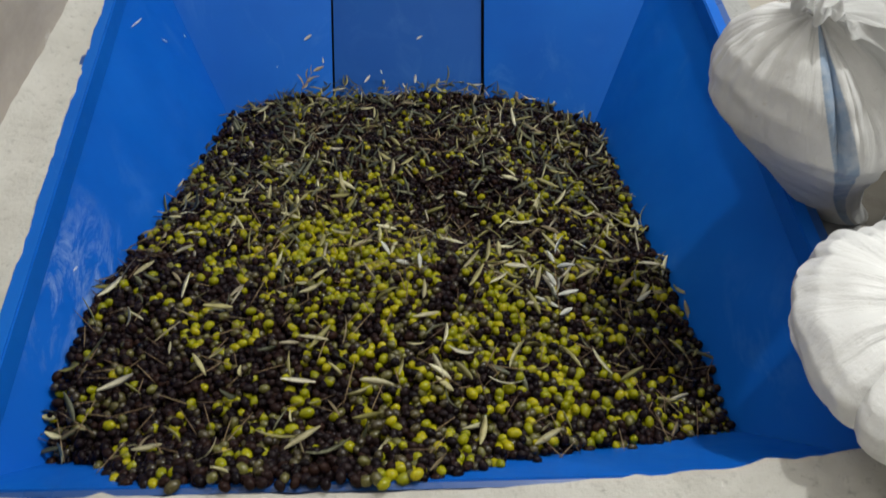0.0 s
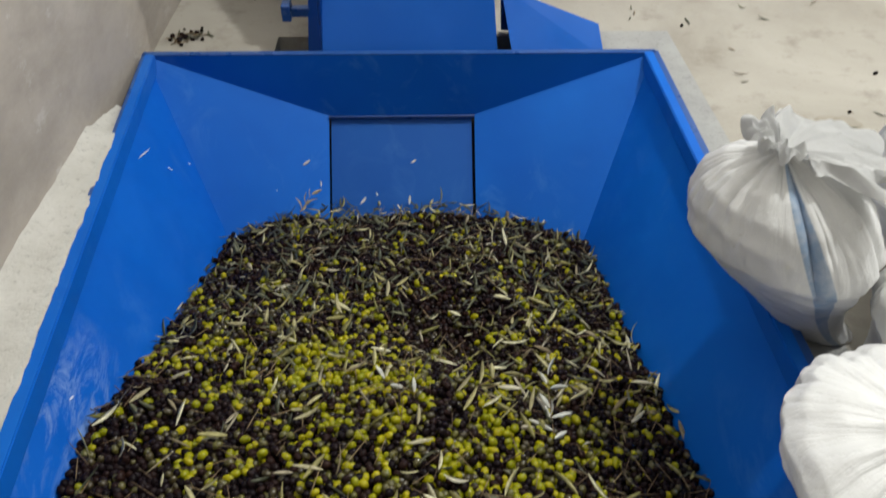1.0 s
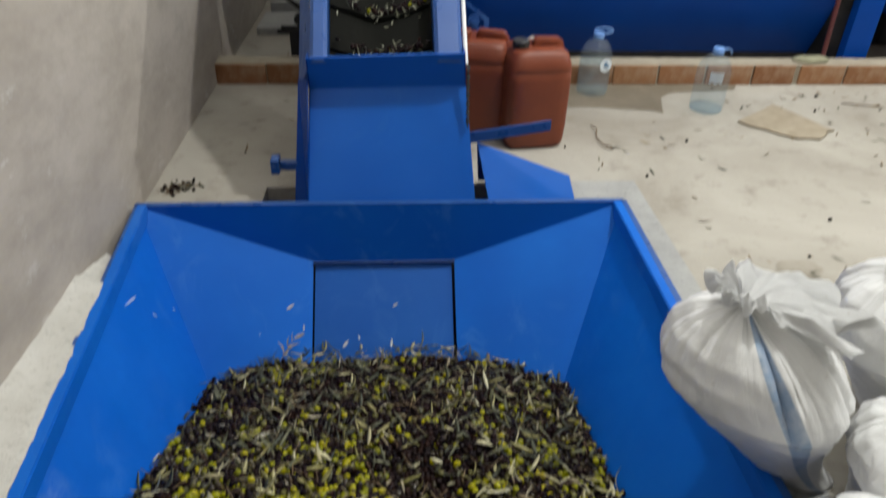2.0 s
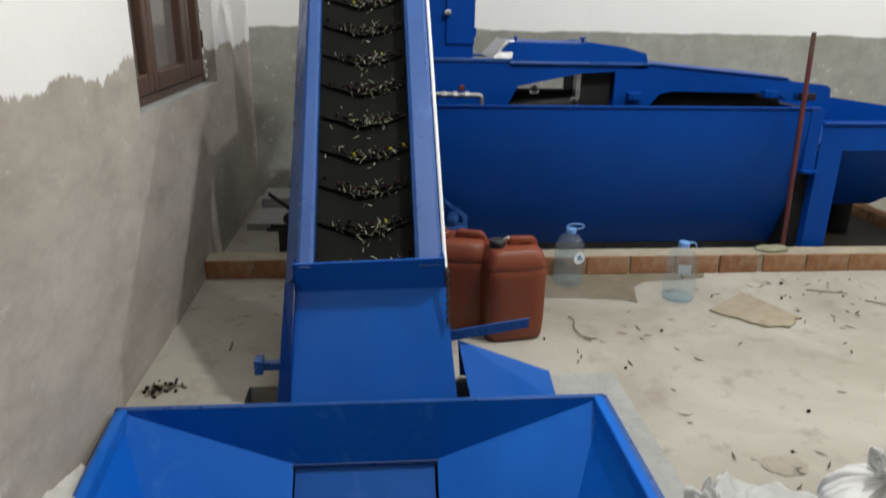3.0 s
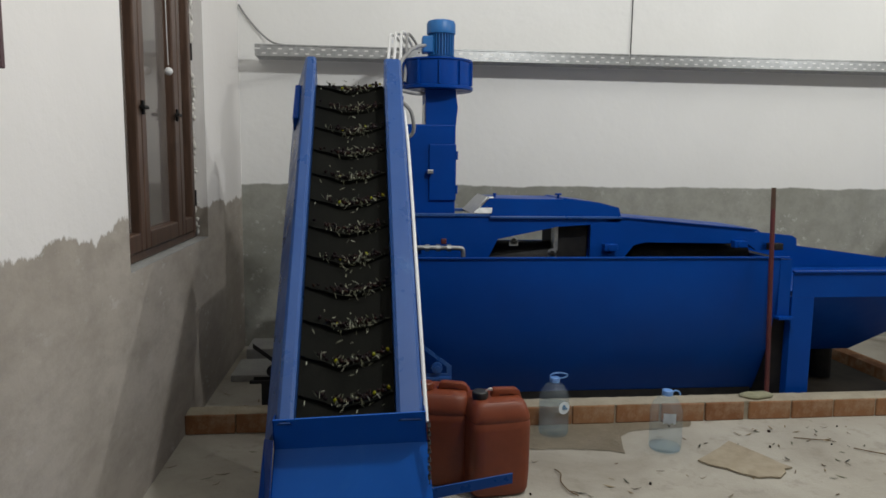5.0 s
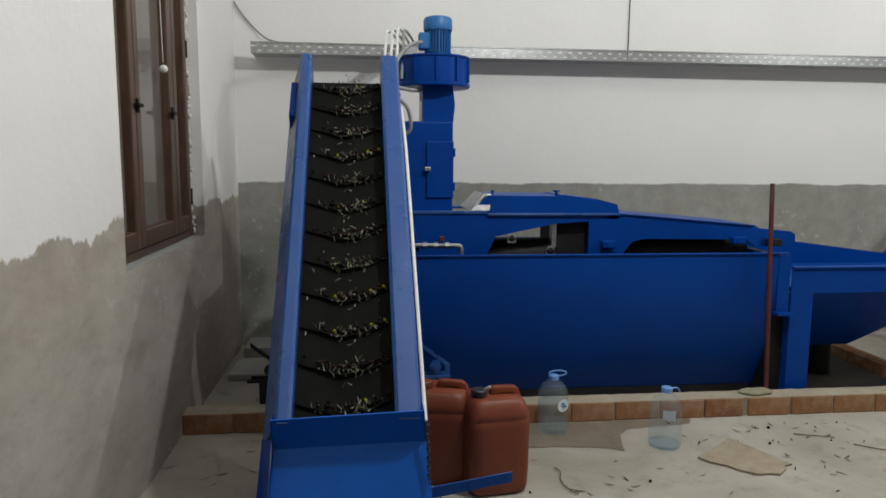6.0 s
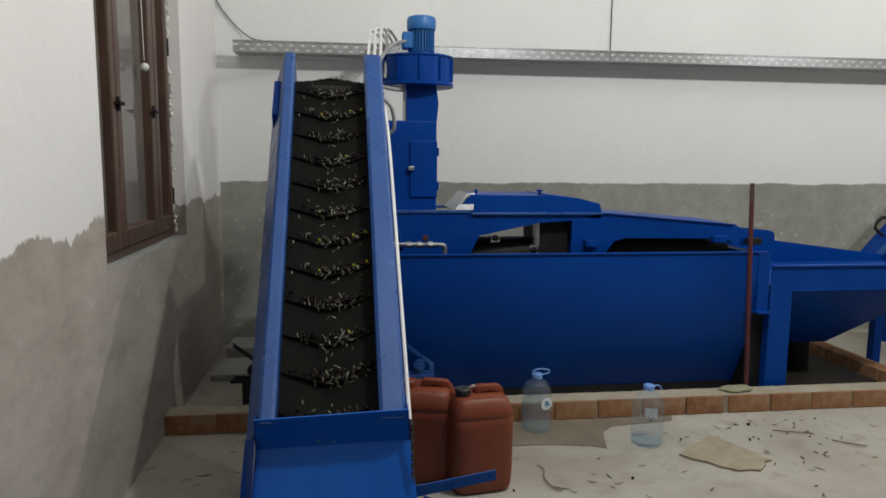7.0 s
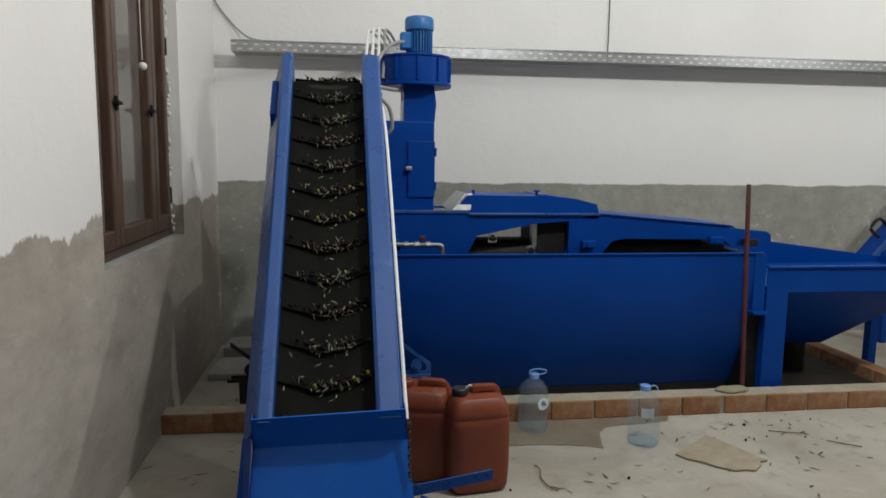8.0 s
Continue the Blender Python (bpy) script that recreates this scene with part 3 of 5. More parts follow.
def hopper():
    h = thing("receiving_hopper", "bright blue painted steel hopper sunk in the floor", "hopper")
    th = 0.005
    for name, pts, mat in (
        ("left_panel", (NL, NLb, BLb, TL), M_BLUE_SCUFF), ("right_panel", (TR, BRb, NRb, NR), M_BLUE_HOP),
        ("front_panel", (NL, NR, NRb, NLb), M_BLUE_HOP), ("back_panel", (TL, DTL, DTR, TR), M_BLUE_HOP),
        ("back_left_plate", (TL, BLb, DBL, DTL), M_BLUE_HOP), ("back_right_plate", (DTR, DBR, BRb, TR), M_BLUE_HOP)):
        bm = bmesh.new()
        sheet(bm, pts, -th if name in ("front_panel",) else th)
        part(name, bm, mat, h)
    bm = bmesh.new()
    off = Vector((0, 0.010, -0.006))
    g = [DTL + off + Vector((0.006, 0, 0)), DBL + off + Vector((0.006, 0, 0)), DBR + off - Vector((0.010, 0, 0)), DTR + off - Vector((0.010, 0, 0))]
    sheet(bm, g, th)
    part("gate_panel", bm, M_BLUE_DULL, h, "duller scratched steel gate panel")
    bm = bmesh.new()
    lip = [DTL + Vector((0, -0.012, 0.006)), DTR + Vector((0, -0.012, 0.006)), DTR + Vector((0, 0.0, -0.012)), DTL + Vector((0, 0.0, -0.012))]
    sheet(bm, lip, 0.003)
    part("gate_lip", bm, M_BLUE_LIGHT, h)
    bm = bmesh.new()
    box(bm, 0.576, 1.102, 1.31, HOP_B + 0.03, BOT - 0.03, BOT)
    bm2 = bmesh.new()
    sheet(bm2, [p + Vector((0, 0.05, -0.05)) for p in (DTL + Vector((-0.03, 0, 0)), DBL + Vector((-0.03, 0, 0)), DBR + Vector((0.03, 0, 0)), DTR + Vector((0.03, 0, 0)))], 0.004)
    part("gate_back", bm2, M_IRON, h)
    part("gate_guide", bm, M_IRON, h)
    bm = bmesh.new()
    sheet(bm, [NLb + Vector((0, 0, 0.001)), NRb + Vector((0, 0, 0.001)), BRb + Vector((0, 0, 0.001)), BLb + Vector((0, 0, 0.001))], 0.005)
    part("bottom_panel", bm, M_BLUE_HOP, h)
    for x, y, z, l, yaw in ((0.080, 1.444, 0.026, 0.022, 60), (0.106, 1.454, -0.032, 0.036, 75), (0.144, 1.503, -0.124, 0.010, 20), (0.163, 1.609, -0.184, 0.006, 0), (0.180, 0.63, -0.045, 0.008, 70)):
        bm = bmesh.new()
        prism(bm, [(-l, 0.0), (-l * 0.3, 0.002), (l * 0.7, 0.0012), (l, 0.0), (l * 0.4, -0.0016), (-l * 0.5, -0.001)], "z", 0.0, 0.0008, Matrix.Translation((x + 0.003, y, z + 0.002)) @ Matrix.Rotation(radians(62), 4, "Y") @ Matrix.Rotation(radians(yaw), 4, "Z"))
        part("paint_chip", bm, M_LABEL, h, "pale chip in the paint")
    # upright lips below the long rims
    for name, p, q, s in (("left_lip", NL, TL, 1), ("right_lip", TR, NR, -1)):
        bm = bmesh.new()
        o = Vector((0.026 * s, 0, 0))
        lo = Vector((0, 0, -0.044))
        sheet(bm, [p + o + Vector((0, 0, 0.003)), q + o + Vector((0, 0, 0.003)), q + o + lo, p + o + lo], 0.003)
        sheet(bm, [p + Vector((0, 0, 0.003)), q + Vector((0, 0, 0.003)), q + o + Vector((0, 0, 0.003)), p + o + Vector((0, 0, 0.003))], 0.003)
        part(name, bm, M_BLUE_HOP, h)
    # folded rims
    up = Vector((0, 0, 0.004))
    for name, a, b, w in (("left_rim", NL, TL, Vector((-0.010, 0, 0))), ("right_rim", TR, NR, Vector((0.020, 0, 0))), ("back_rim", TL, TR, Vector((0, 0.022, 0))), ("front_rim", NR, NL, Vector((0, -0.010, 0)))):
        bm = bmesh.new()
        d = (b - a).normalized() * 0.012
        sheet(bm, [a - d + up, b + d + up, b + d + w + up, a - d + w + up], 0.006)
        w2 = w * 0.75
        sheet(bm, [a - d + w2, b + d + w2, b + d + w2 - Vector((0, 0, 0.05)), a - d + w2 - Vector((0, 0, 0.05))], 0.003)
        part(name, bm, M_BLUE_LIGHT, h)
    return h


def plane_in(a, b, c, inside):
    n = (b - a).cross(c - a).normalized()
    if n.dot(inside - a) < 0:
        n = -n
    return a, n


CORE = Vector((0.85, 0.8, 0.0))
PLANES = [plane_in(NL, NLb, TL, CORE), plane_in(TR, BRb, NR, CORE), plane_in(NL, NR, NRb, CORE), plane_in(DTL, DTR, DBL, CORE),
          plane_in(TL, BLb, DTL, CORE), plane_in(TR, BRb, DTR, CORE)]


def pile_z(x, y):
    z = -0.02 - 0.255 * (y - 0.16)
    z += 0.045 * math.exp(-((x - 0.80) ** 2 + (y - 0.52) ** 2) / 0.08)
    z += 0.035 * math.exp(-((x - 0.20) ** 2 / 0.02 + (y - 0.58) ** 2 / 0.04))
    z -= 0.04 * math.exp(-((x - 0.25) ** 2 / 0.05 + (y - 1.35) ** 2 / 0.10))
    z -= 0.07 * math.exp(-((x - 0.22) ** 2 / 0.02 + (y - 0.15) ** 2 / 0.02))
    z += 0.085 * math.exp(-((y - 0.13) / 0.09) ** 2) * math.exp(-((x - 0.68) / 0.36) ** 4)
    z -= 0.17 * (max(x - 0.95, 0) / 0.55) ** 1.4 * (1 - 0.4 * y)
    z -= 0.085 * math.exp(-((x - 0.98) ** 2 + (y - 0.93) ** 2) / 0.020)
    return z + 0.012 * nz(x, y, 0, 6) + 0.005 * nz(x, y, 3, 17)


def inside(p, margin):
    return all((p - a).dot(n) > margin for a, n in PLANES)


def ball(seg=9, rings=6):
    vs, fs = [(0, 0, -1)], []
    for i in range(1, rings):
        a = math.pi * i / rings - math.pi / 2
        for j in range(seg):
            b = 2 * math.pi * j / seg
            vs.append((math.cos(a) * math.cos(b), math.cos(a) * math.sin(b), math.sin(a)))
    vs.append((0, 0, 1))
    for j in range(seg):
        k = (j + 1) % seg
        fs.append((0, 1 + k, 1 + j))
        for i in range(rings - 2):
            o = 1 + i * seg
            fs.append((o + j, o + k, o + seg + k, o + seg + j))
        o = 1 + (rings - 2) * seg
        fs.append((o + j, o + k, len(vs) - 1))
    return np.array(vs), fs


def leaf_shape(length, width, curl, fold):
    """A narrow leaf, pointed at both ends, curled and folded along its rib; it has a thin body."""
    vs, fs = [], []
    n = 7
    for i in range(n):
        t = i / (n - 1)
        w = width * (math.sin(math.pi * (0.04 + 0.92 * t)) ** 0.8) / 2
        x = (t - 0.5) * length
        z = curl * (t - 0.5) ** 2 * length
        vs += [(x, -w, z + fold * w), (x, 0, z), (x, w, z + fold * w), (x, 0, z - 0.0006)]
    for i in range(n - 1):
        o = 4 * i
        for a, b in ((0, 1), (1, 2), (2, 3), (3, 0)):
            fs.append((o + a, o + b, o + 4 + b, o + 4 + a))
    return np.array(vs), fs


class Heap:
    """Collects many small pieces into one mesh."""
    def __init__(self):
        self.v, self.f, self.m, self.n = [], [], [], 0

    def add(self, vs, fs, mat4, slot=0):
        a = np.array(mat4)
        w = vs @ a[:3, :3].T + a[:3, 3]
        self.v.append(w)
        self.f += [tuple(i + self.n for i in f) for f in fs]
        self.m += [slot] * len(fs)
        self.n += len(vs)

    def mesh(self, name, mats):
        me = bpy.data.meshes.new(name)
        me.from_pydata(np.concatenate(self.v).tolist(), [], self.f)
        for m in mats:
            me.materials.append(m)
        me.polygons.foreach_set("material_index", self.m)
        me.polygons.foreach_set("use_smooth", [True] * len(me.polygons))
        return me


BALL = ball()
BALL_LOW = ball(7, 5)


def green_share(x, y):
    g = 0.21
    g += 0.60 * math.exp(-((x - 0.68) ** 2 / 0.05 + (y - 0.80) ** 2 / 0.025))
    g += 0.34 * math.exp(-((x - 0.90) ** 2 / 0.07 + (y - 0.50) ** 2 / 0.035))
    g += 0.10 * math.exp(-((x - 1.20) ** 2 / 0.03 + (y - 0.35) ** 2 / 0.02))
    g += 0.15 * math.exp(-((x - 1.25) ** 2 / 0.03 + (y - 0.9) ** 2 / 0.08))
    g -= 0.06 * math.exp(-((x - 0.38) ** 2 / 0.02 + (y - 0.5) ** 2 / 0.08))
    g -= 0.30 * math.exp(-((x - 0.99) ** 2 / 0.03 + (y - 0.95) ** 2 / 0.02))
    g -= 0.16 * math.exp(-((y - 1.35) ** 2) / 0.04)
    g += 0.45 * nz(x, y, 9, 9) + 0.30 * nz(x, y, 5, 25)
    return g


def olive_pile():
    heap = Heap()
    step = 0.0158
    ny = int(1.6 / step)
    for layer in range(3):
        for iy in range(ny):
            for ix in range(int(1.6 / step)):
                x = 0.06 + (ix + 0.5 * (iy % 2)) * step + random.uniform(-0.005, 0.005)
                y = 0.14 + iy * step * 0.9 + random.uniform(-0.005, 0.005)
                if layer == 2 and random.random() > 0.16:
                    continue
                if layer == 0 and random.random() < 0.02:
                    continue
                z = pile_z(x, y) + (layer - 1) * 0.0105 + random.uniform(-0.005, 0.005)
                p = Vector((x, y, z))
                if not inside(p, 0.005):
                    continue
                g = green_share(x, y)
                r = random.random()
                slot = 1 if r < g * 0.62 else 2 if r < g * 0.62 + 0.17 + 0.15 * max(g, 0) else 0
                size = random.uniform(0.0070, 0.0098) * (1.06 if slot == 1 else 1.0)
                m = rnd_xf(p) @ Matrix.Diagonal((size, size, size * random.uniform(1.12, 1.4), 1))
                heap.add(*(BALL if layer else BALL_LOW), m, slot)
    ob = new("olives", heap.mesh("olives", [M_OLIVE_BLACK, M_OLIVE_GREEN, M_OLIVE_BROWN]))
    tagged(ob, "heap of black and yellow-green olives in the blue hopper", "olives", kind="stuff")
    # a floor of fruit below the top layers
    bm = bmesh.new()
    n = 70
    grid = {}
    for i in range(n + 1):
        for j in range(n + 1):
            y = 0.14 + 1.55 * j / n
            x = 0.05 + 1.62 * i / n
            z = pile_z(x, y) - 0.022
            ok = inside(Vector((x, y, z)), 0.002)
            grid[i, j] = bm.verts.new((x, y, z)) if ok else None
    for i in range(n):
        for j in range(n):
            quad = (grid[i, j], grid[i + 1, j], grid[i + 1, j + 1], grid[i, j + 1])
            if all(quad):
                bm.faces.new(quad)
    tagged(part("olive_bed", bm, M_OLIVE_BLACK, smooth=True), "dark packed mass of olives under the heap's surface", "olives", kind="stuff")
    # leaves and twigs on the heap
    leaves, twigs = Heap(), Heap()
    count = 0
    while count < 950:
        x, y = random.uniform(0.1, 1.6), random.uniform(0.16, 1.68)
        w = 0.15 + 0.85 * min(max((y - 0.6) / 0.8, 0), 1)
        if random.random() > w:
            continue
        p = Vector((x, y, pile_z(x, y) + 0.016 + random.uniform(0, 0.008)))
        if not inside(p, 0.004):
            continue
        vs, fs = leaf_shape(random.choice((0.028, 0.036, 0.046, 0.056, 0.068)) * random.uniform(0.85, 1.15), random.choice((0.004, 0.005, 0.006, 0.008, 0.011)), random.uniform(-0.9, 1.2), random.uniform(0.0, 0.5))
        m = Matrix.Translation(p) @ Euler((random.gauss(0, 0.5), random.gauss(0, 0.35), random.uniform(0, 6.28))).to_matrix().to_4x4()
        leaves.add(vs, fs, m, random.choice((0, 0, 2)) if random.random() < (0.74 if y < 1.0 else 0.30) else 1)
        count += 1
    count = 0
    while count < 48:
        x, y = random.uniform(0.2, 1.45), random.uniform(0.2, 1.15)
        p = Vector((x, y, pile_z(x, y) + 0.021 + random.uniform(0, 0.006)))
        if not inside(p, 0.02):
            continue
        vs, fs = leaf_shape(random.uniform(0.045, 0.072), random.uniform(0.009, 0.014), random.uniform(-0.3, 0.7), random.uniform(0.0, 0.4))
        leaves.add(vs, fs, Matrix.Translation(p) @ Euler((random.gauss(0, 0.35), random.gauss(0, 0.2), random.uniform(0, 6.28))).to_matrix().to_4x4(), random.choice((0, 3, 3)))
        count += 1
    ob = new("olive_leaves", leaves.mesh("olive_leaves", [M_LEAF, M_LEAF_DARK, M_LEAF_DRY, M_LEAF_STRAW]))
    tagged(ob, "dry and green olive leaves strewn over the olive heap", "leaves", kind="stuff")
    rod = ball(5, 4)
    for _ in range(520):
        x, y = random.uniform(0.15, 1.55), random.uniform(0.2, 1.6)
        p = Vector((x, y, pile_z(x, y) + 0.018))
        if not inside(p, 0.01):
            continue
        m = Matrix.Translation(p) @ Euler((random.gauss(0, 0.12), random.gauss(0, 0.12), random.uniform(0, 6.28))).to_matrix().to_4x4() @ Matrix.Diagonal((random.uniform(0.018, 0.05), 0.0011, 0.0011, 1))
        twigs.add(*rod, m)
    ob = new("olive_twigs", twigs.mesh("olive_twigs", [M_TWIG]))
    tagged(ob, "thin dry twigs lying among the olives", "twigs", kind="stuff")


def piece(name, vs, fs, mat, parent, m):
    me = bpy.data.meshes.new(name)
    me.from_pydata(vs.tolist(), [], fs)
    me.materials.append(mat)
    me.polygons.foreach_set("use_smooth", [True] * len(me.polygons))
    ob = new(name, me)
    ob.parent = parent
    ob.matrix_basis = m
    return ob


def sprig(x, y, yaw, n=7, length=0.11, lift=0.02, dark=0.3, z=None, lean=0.0, mat=None):
    base = Matrix.Translation((x, y, pile_z(x, y) + lift if z is None else z)) @ Euler((lean, 0, radians(yaw))).to_matrix().to_4x4()
    s = thing("olive_sprig", "small olive sprig with narrow leaves on the heap", "sprig", "sprigs on the heap", base)
    vs, fs = ball(5, 4)
    piece("stem", vs * np.array([length / 2, 0.0014, 0.0014]), fs, M_TWIG, s, Matrix())
    for i in range(n):
        t = (i + 0.5) / n - 0.5
        side = 1 if i % 2 else -1
        l = random.uniform(0.030, 0.062)
        vs, fs = leaf_shape(l, random.uniform(0.009, 0.012), random.uniform(-0.5, 0.8), 0.3)
        vs = vs + np.array([l / 2, 0, 0])
        m = Matrix.Translation(((t + random.uniform(-0.12, 0.12)) * length, 0, 0)) @ Euler((random.gauss(0, 0.6), random.gauss(-0.1, 0.3), side * random.uniform(0.15, 1.3))).to_matrix().to_4x4()
        piece("leaf", vs, fs, mat or (M_LEAF_DARK if random.random() < dark else M_LEAF), s, m)
    return s


# ---------------------------------------------------------------- sacks
def sack(base, top, r, folds, stripe, seed, deep=0.16, foot=0.9, bend=0.8, start=0.45, mouth=1.0):
    rs = random.Random(seed)
    base, top = Vector(base), Vector(top)
    s = thing("filled_sack", "tied white woven sack bulging with olives" + (", blue stripe" if stripe else ""), "sack", group="sacks beside the hopper")
    seg, rows = 220, 64
    bm = bmesh.new()
    uvl = bm.loops.layers.uv.new("uv")
    axis = top - base
    prof = [(0.0, 0.60 * foot), (0.03, 0.86 * foot), (0.12, foot), (0.28, 0.30 + 0.64 * foot), (0.45, 0.74 + 0.20 * foot), (0.60, 1.03), (0.74, 0.97), (0.84, 0.83), (0.92, 0.59), (0.97, 0.30), (1.0, 0.08)]
    px, py = [p[0] for p in prof], [p[1] for p in prof]
    ph = [rs.uniform(0, 6.28) for _ in range(6)]
    rings = []
    for i in range(rows + 1):
        t = i / rows
        c = base + Vector((axis.x * t ** bend, axis.y * t ** bend, axis.z * t))
        rr = r * float(np.interp(t, px, py))
        ring = []
        for j in range(seg):
            a = 2 * math.pi * j / seg
            fold = max(0, t - start) / (1 - start)
            w = folds * a + ph[0] + 1.6 * math.sin(2 * a + ph[1]) + 0.9 * math.sin(5 * a + ph[2])
            pleat = 0.35 - 1.9 * (1 - abs(math.sin(w / 2))) ** 2.2 - 0.8 * (1 - abs(math.sin(w * 0.83 + t + ph[3]))) ** 3
            pleat *= max(0.08, 0.55 + 0.6 * math.sin(3 * a + ph[4] + 1.5 * t) + 0.45 * math.sin(7 * a + ph[5]))
            k = 1 + deep * (0.6 * fold ** 1.15 * pleat + 0.25 * fold * nz(math.cos(a) * 5, math.sin(a) * 5, seed + 2 * t, 1.3))
            k += 0.05 * math.sin(2 * a + ph[2]) + 0.03 * math.sin(3 * a + 4 * t + ph[3])
            wr = 62 * t + 2.6 * math.sin(2 * a + ph[4]) + 1.5 * nz(math.cos(a) * 2, math.sin(a) * 2, seed + 3, 1.4)
            k += (0.024 * (1 - abs(math.sin(wr / 2)) * 2) * (0.4 + nz(math.cos(a) * 3, math.sin(a) * 3, 4 * t + seed, 1.2)) + 0.014 * nz(math.cos(a) * 5, math.sin(a) * 5, 26 * t, 1.5)) * (1 - fold) * min(1, t * 6)
            k += 0.03 * nz(math.cos(a) * 2, math.sin(a) * 2, t * 5 + seed, 1.6)
            ring.append(bm.verts.new(c + Vector((math.cos(a) * rr * k, math.sin(a) * rr * k, 0.018 * fold * nz(math.cos(a) * 3, math.sin(a) * 3, seed)))))
        rings.append(ring)
    bm.faces.new(rings[0][::-1])
    for i in range(rows):
        for j in range(seg):
            k = (j + 1) % seg
            f = bm.faces.new((rings[i][j], rings[i][k], rings[i + 1][k], rings[i + 1][j]))
            off = stripe if stripe else 5.0
            for loop, u in zip(f.loops, (j, j + 1, j + 1, j)):
                loop[uvl].uv = (u / seg + 0.5 - off, (i + 0.5) / rows)
    part("sack_body", bm, M_SACK, s, smooth=True)
    # gathered mouth above the tie
    bm = bmesh.new()
    bm.loops.layers.uv.new("uv")
    rings = []
    n2 = 9
    d = axis.normalized()
    for i in range(n2):
        t = i / (n2 - 1)
        ring = []
        for j in range(seg):
            a = 2 * math.pi * j / seg
            lean = max(0.0, math.cos(a - 0.15))
            frill = math.sin(9 * a + ph[5] + 1.5 * t) + 0.6 * math.sin(16 * a + ph[1] - t)
            rr = r * (0.07 + t * (0.28 + 0.95 * lean ** 1.3) * mouth)
            k = 1 + 0.13 * t * frill + 0.30 * t * nz(math.cos(a) * 2, math.sin(a) * 2, seed + t * 2, 1.5)
            zz = 0.034 * mouth * math.sin(2.2 * t) * (1 - 0.5 * lean) - 0.07 * t * t * lean
            zz += 0.013 * t * math.sin(9 * a + ph[2] + t) + 0.026 * t * nz(math.cos(a) * 4, math.sin(a) * 4, seed + 3 * t, 1.3)
            ring.append(bm.verts.new(top + Vector((math.cos(a) * rr * k, math.sin(a) * rr * k, 0.004 + zz))))
        rings.append(ring)
    for a, b in zip(rings, rings[1:]):
        for j in range(seg):
            k = (j + 1) % seg
            bm.faces.new((a[j], a[k], b[k], b[j]))
    bmesh.ops.solidify(bm, geom=list(bm.faces), thickness=0.0015)
    part("sack_mouth", bm, M_SACK, s, smooth=True)
    bm = bmesh.new()
    for z in (0.0, 0.008):
        pts = [top + Vector((0.088 * r * math.cos(a), 0.088 * r * math.sin(a), z)) for a in np.linspace(0, 6.28, 12)]
        tube(bm, pts, 0.0022, 6)
    part("tie_string", bm, M_WHITE_PVC, s, "thin white tie string")
    return s


def stuck_bits():
    heap = Heap()
    for x, y, z, yaw, l in ((0.518, 1.721, -0.268, 35, 0.03), (0.417, 1.632, -0.32, 40, 0.018), (0.286, 1.562, -0.341, 80, 0.032), (0.329, 1.612, -0.307, 60, 0.014), (0.563, 1.68, -0.328, 95, 0.020), (0.88, 1.729, -0.274, 30, 0.022), (0.708, 1.63, -0.363, 50, 0.03), (0.865, 1.63, -0.363, 85, 0.03), (0.754, 1.646, -0.348, 110, 0.015)):
        vs, fs = leaf_shape(l, 0.30 * l, 0.3, 0.2)
        m = Matrix.Translation((x, y - 0.004, z + 0.004)) @ Euler((radians(42), 0, 0)).to_matrix().to_4x4() @ Euler((0, 0, radians(yaw))).to_matrix().to_4x4()
        heap.add(vs, fs, m, 0)
    ob = new("stuck_leaves", heap.mesh("stuck_leaves", [M_LEAF_PALE]))
    tagged(ob, "single pale leaves stuck to the hopper's back plates", "leaves", kind="stuff")


def wall_panel():
    w = thing("framed_panel", "dark glass panel in a dark purple-brown frame hung on the wall", "wall panel")
    y0, y1, z0, z1 = 0.95, 1.60, 1.60, 2.15
    bm = bmesh.new()
    for q in ((y0, y0 + 0.022, z0, z1), (y1 - 0.022, y1, z0, z1), (y0 + 0.022, y1 - 0.022, z0, z0 + 0.022), (y0 + 0.022, y1 - 0.022, z1 - 0.022, z1)):
        box(bm, 0.001, 0.028, *q, bevel=0.003)
    part("frame", bm, M_FRAME, w)
    bm = bmesh.new()
    box(bm, 0.004, 0.014, y0 + 0.02, y1 - 0.02, z0 + 0.02, z1 - 0.02)
    part("glass", bm, M_DARK_GLASS, w, "dark shiny glass")


# ---------------------------------------------------------------- belt conveyor
SLOPE = math.atan2(1.274, 1.35)
BELT_X, BELT_W, RUN = 0.846, 0.345, 1.86
CONV = Matrix.Translation((BELT_X, 2.1, 0.489)) @ Matrix.Rotation(radians(0.8), 4, "Z") @ Matrix.Rotation(SLOPE, 4, "X")
# in the conveyor's own space y runs up the belt, z stands off it
TAIL, HEAD, ROLL = -0.015, RUN - 0.02, 0.075
LOOP = 2 * (HEAD - TAIL) + 2 * math.pi * ROLL
N_CLEATS = 26
PITCH = LOOP / N_CLEATS
SPEED = 0.285


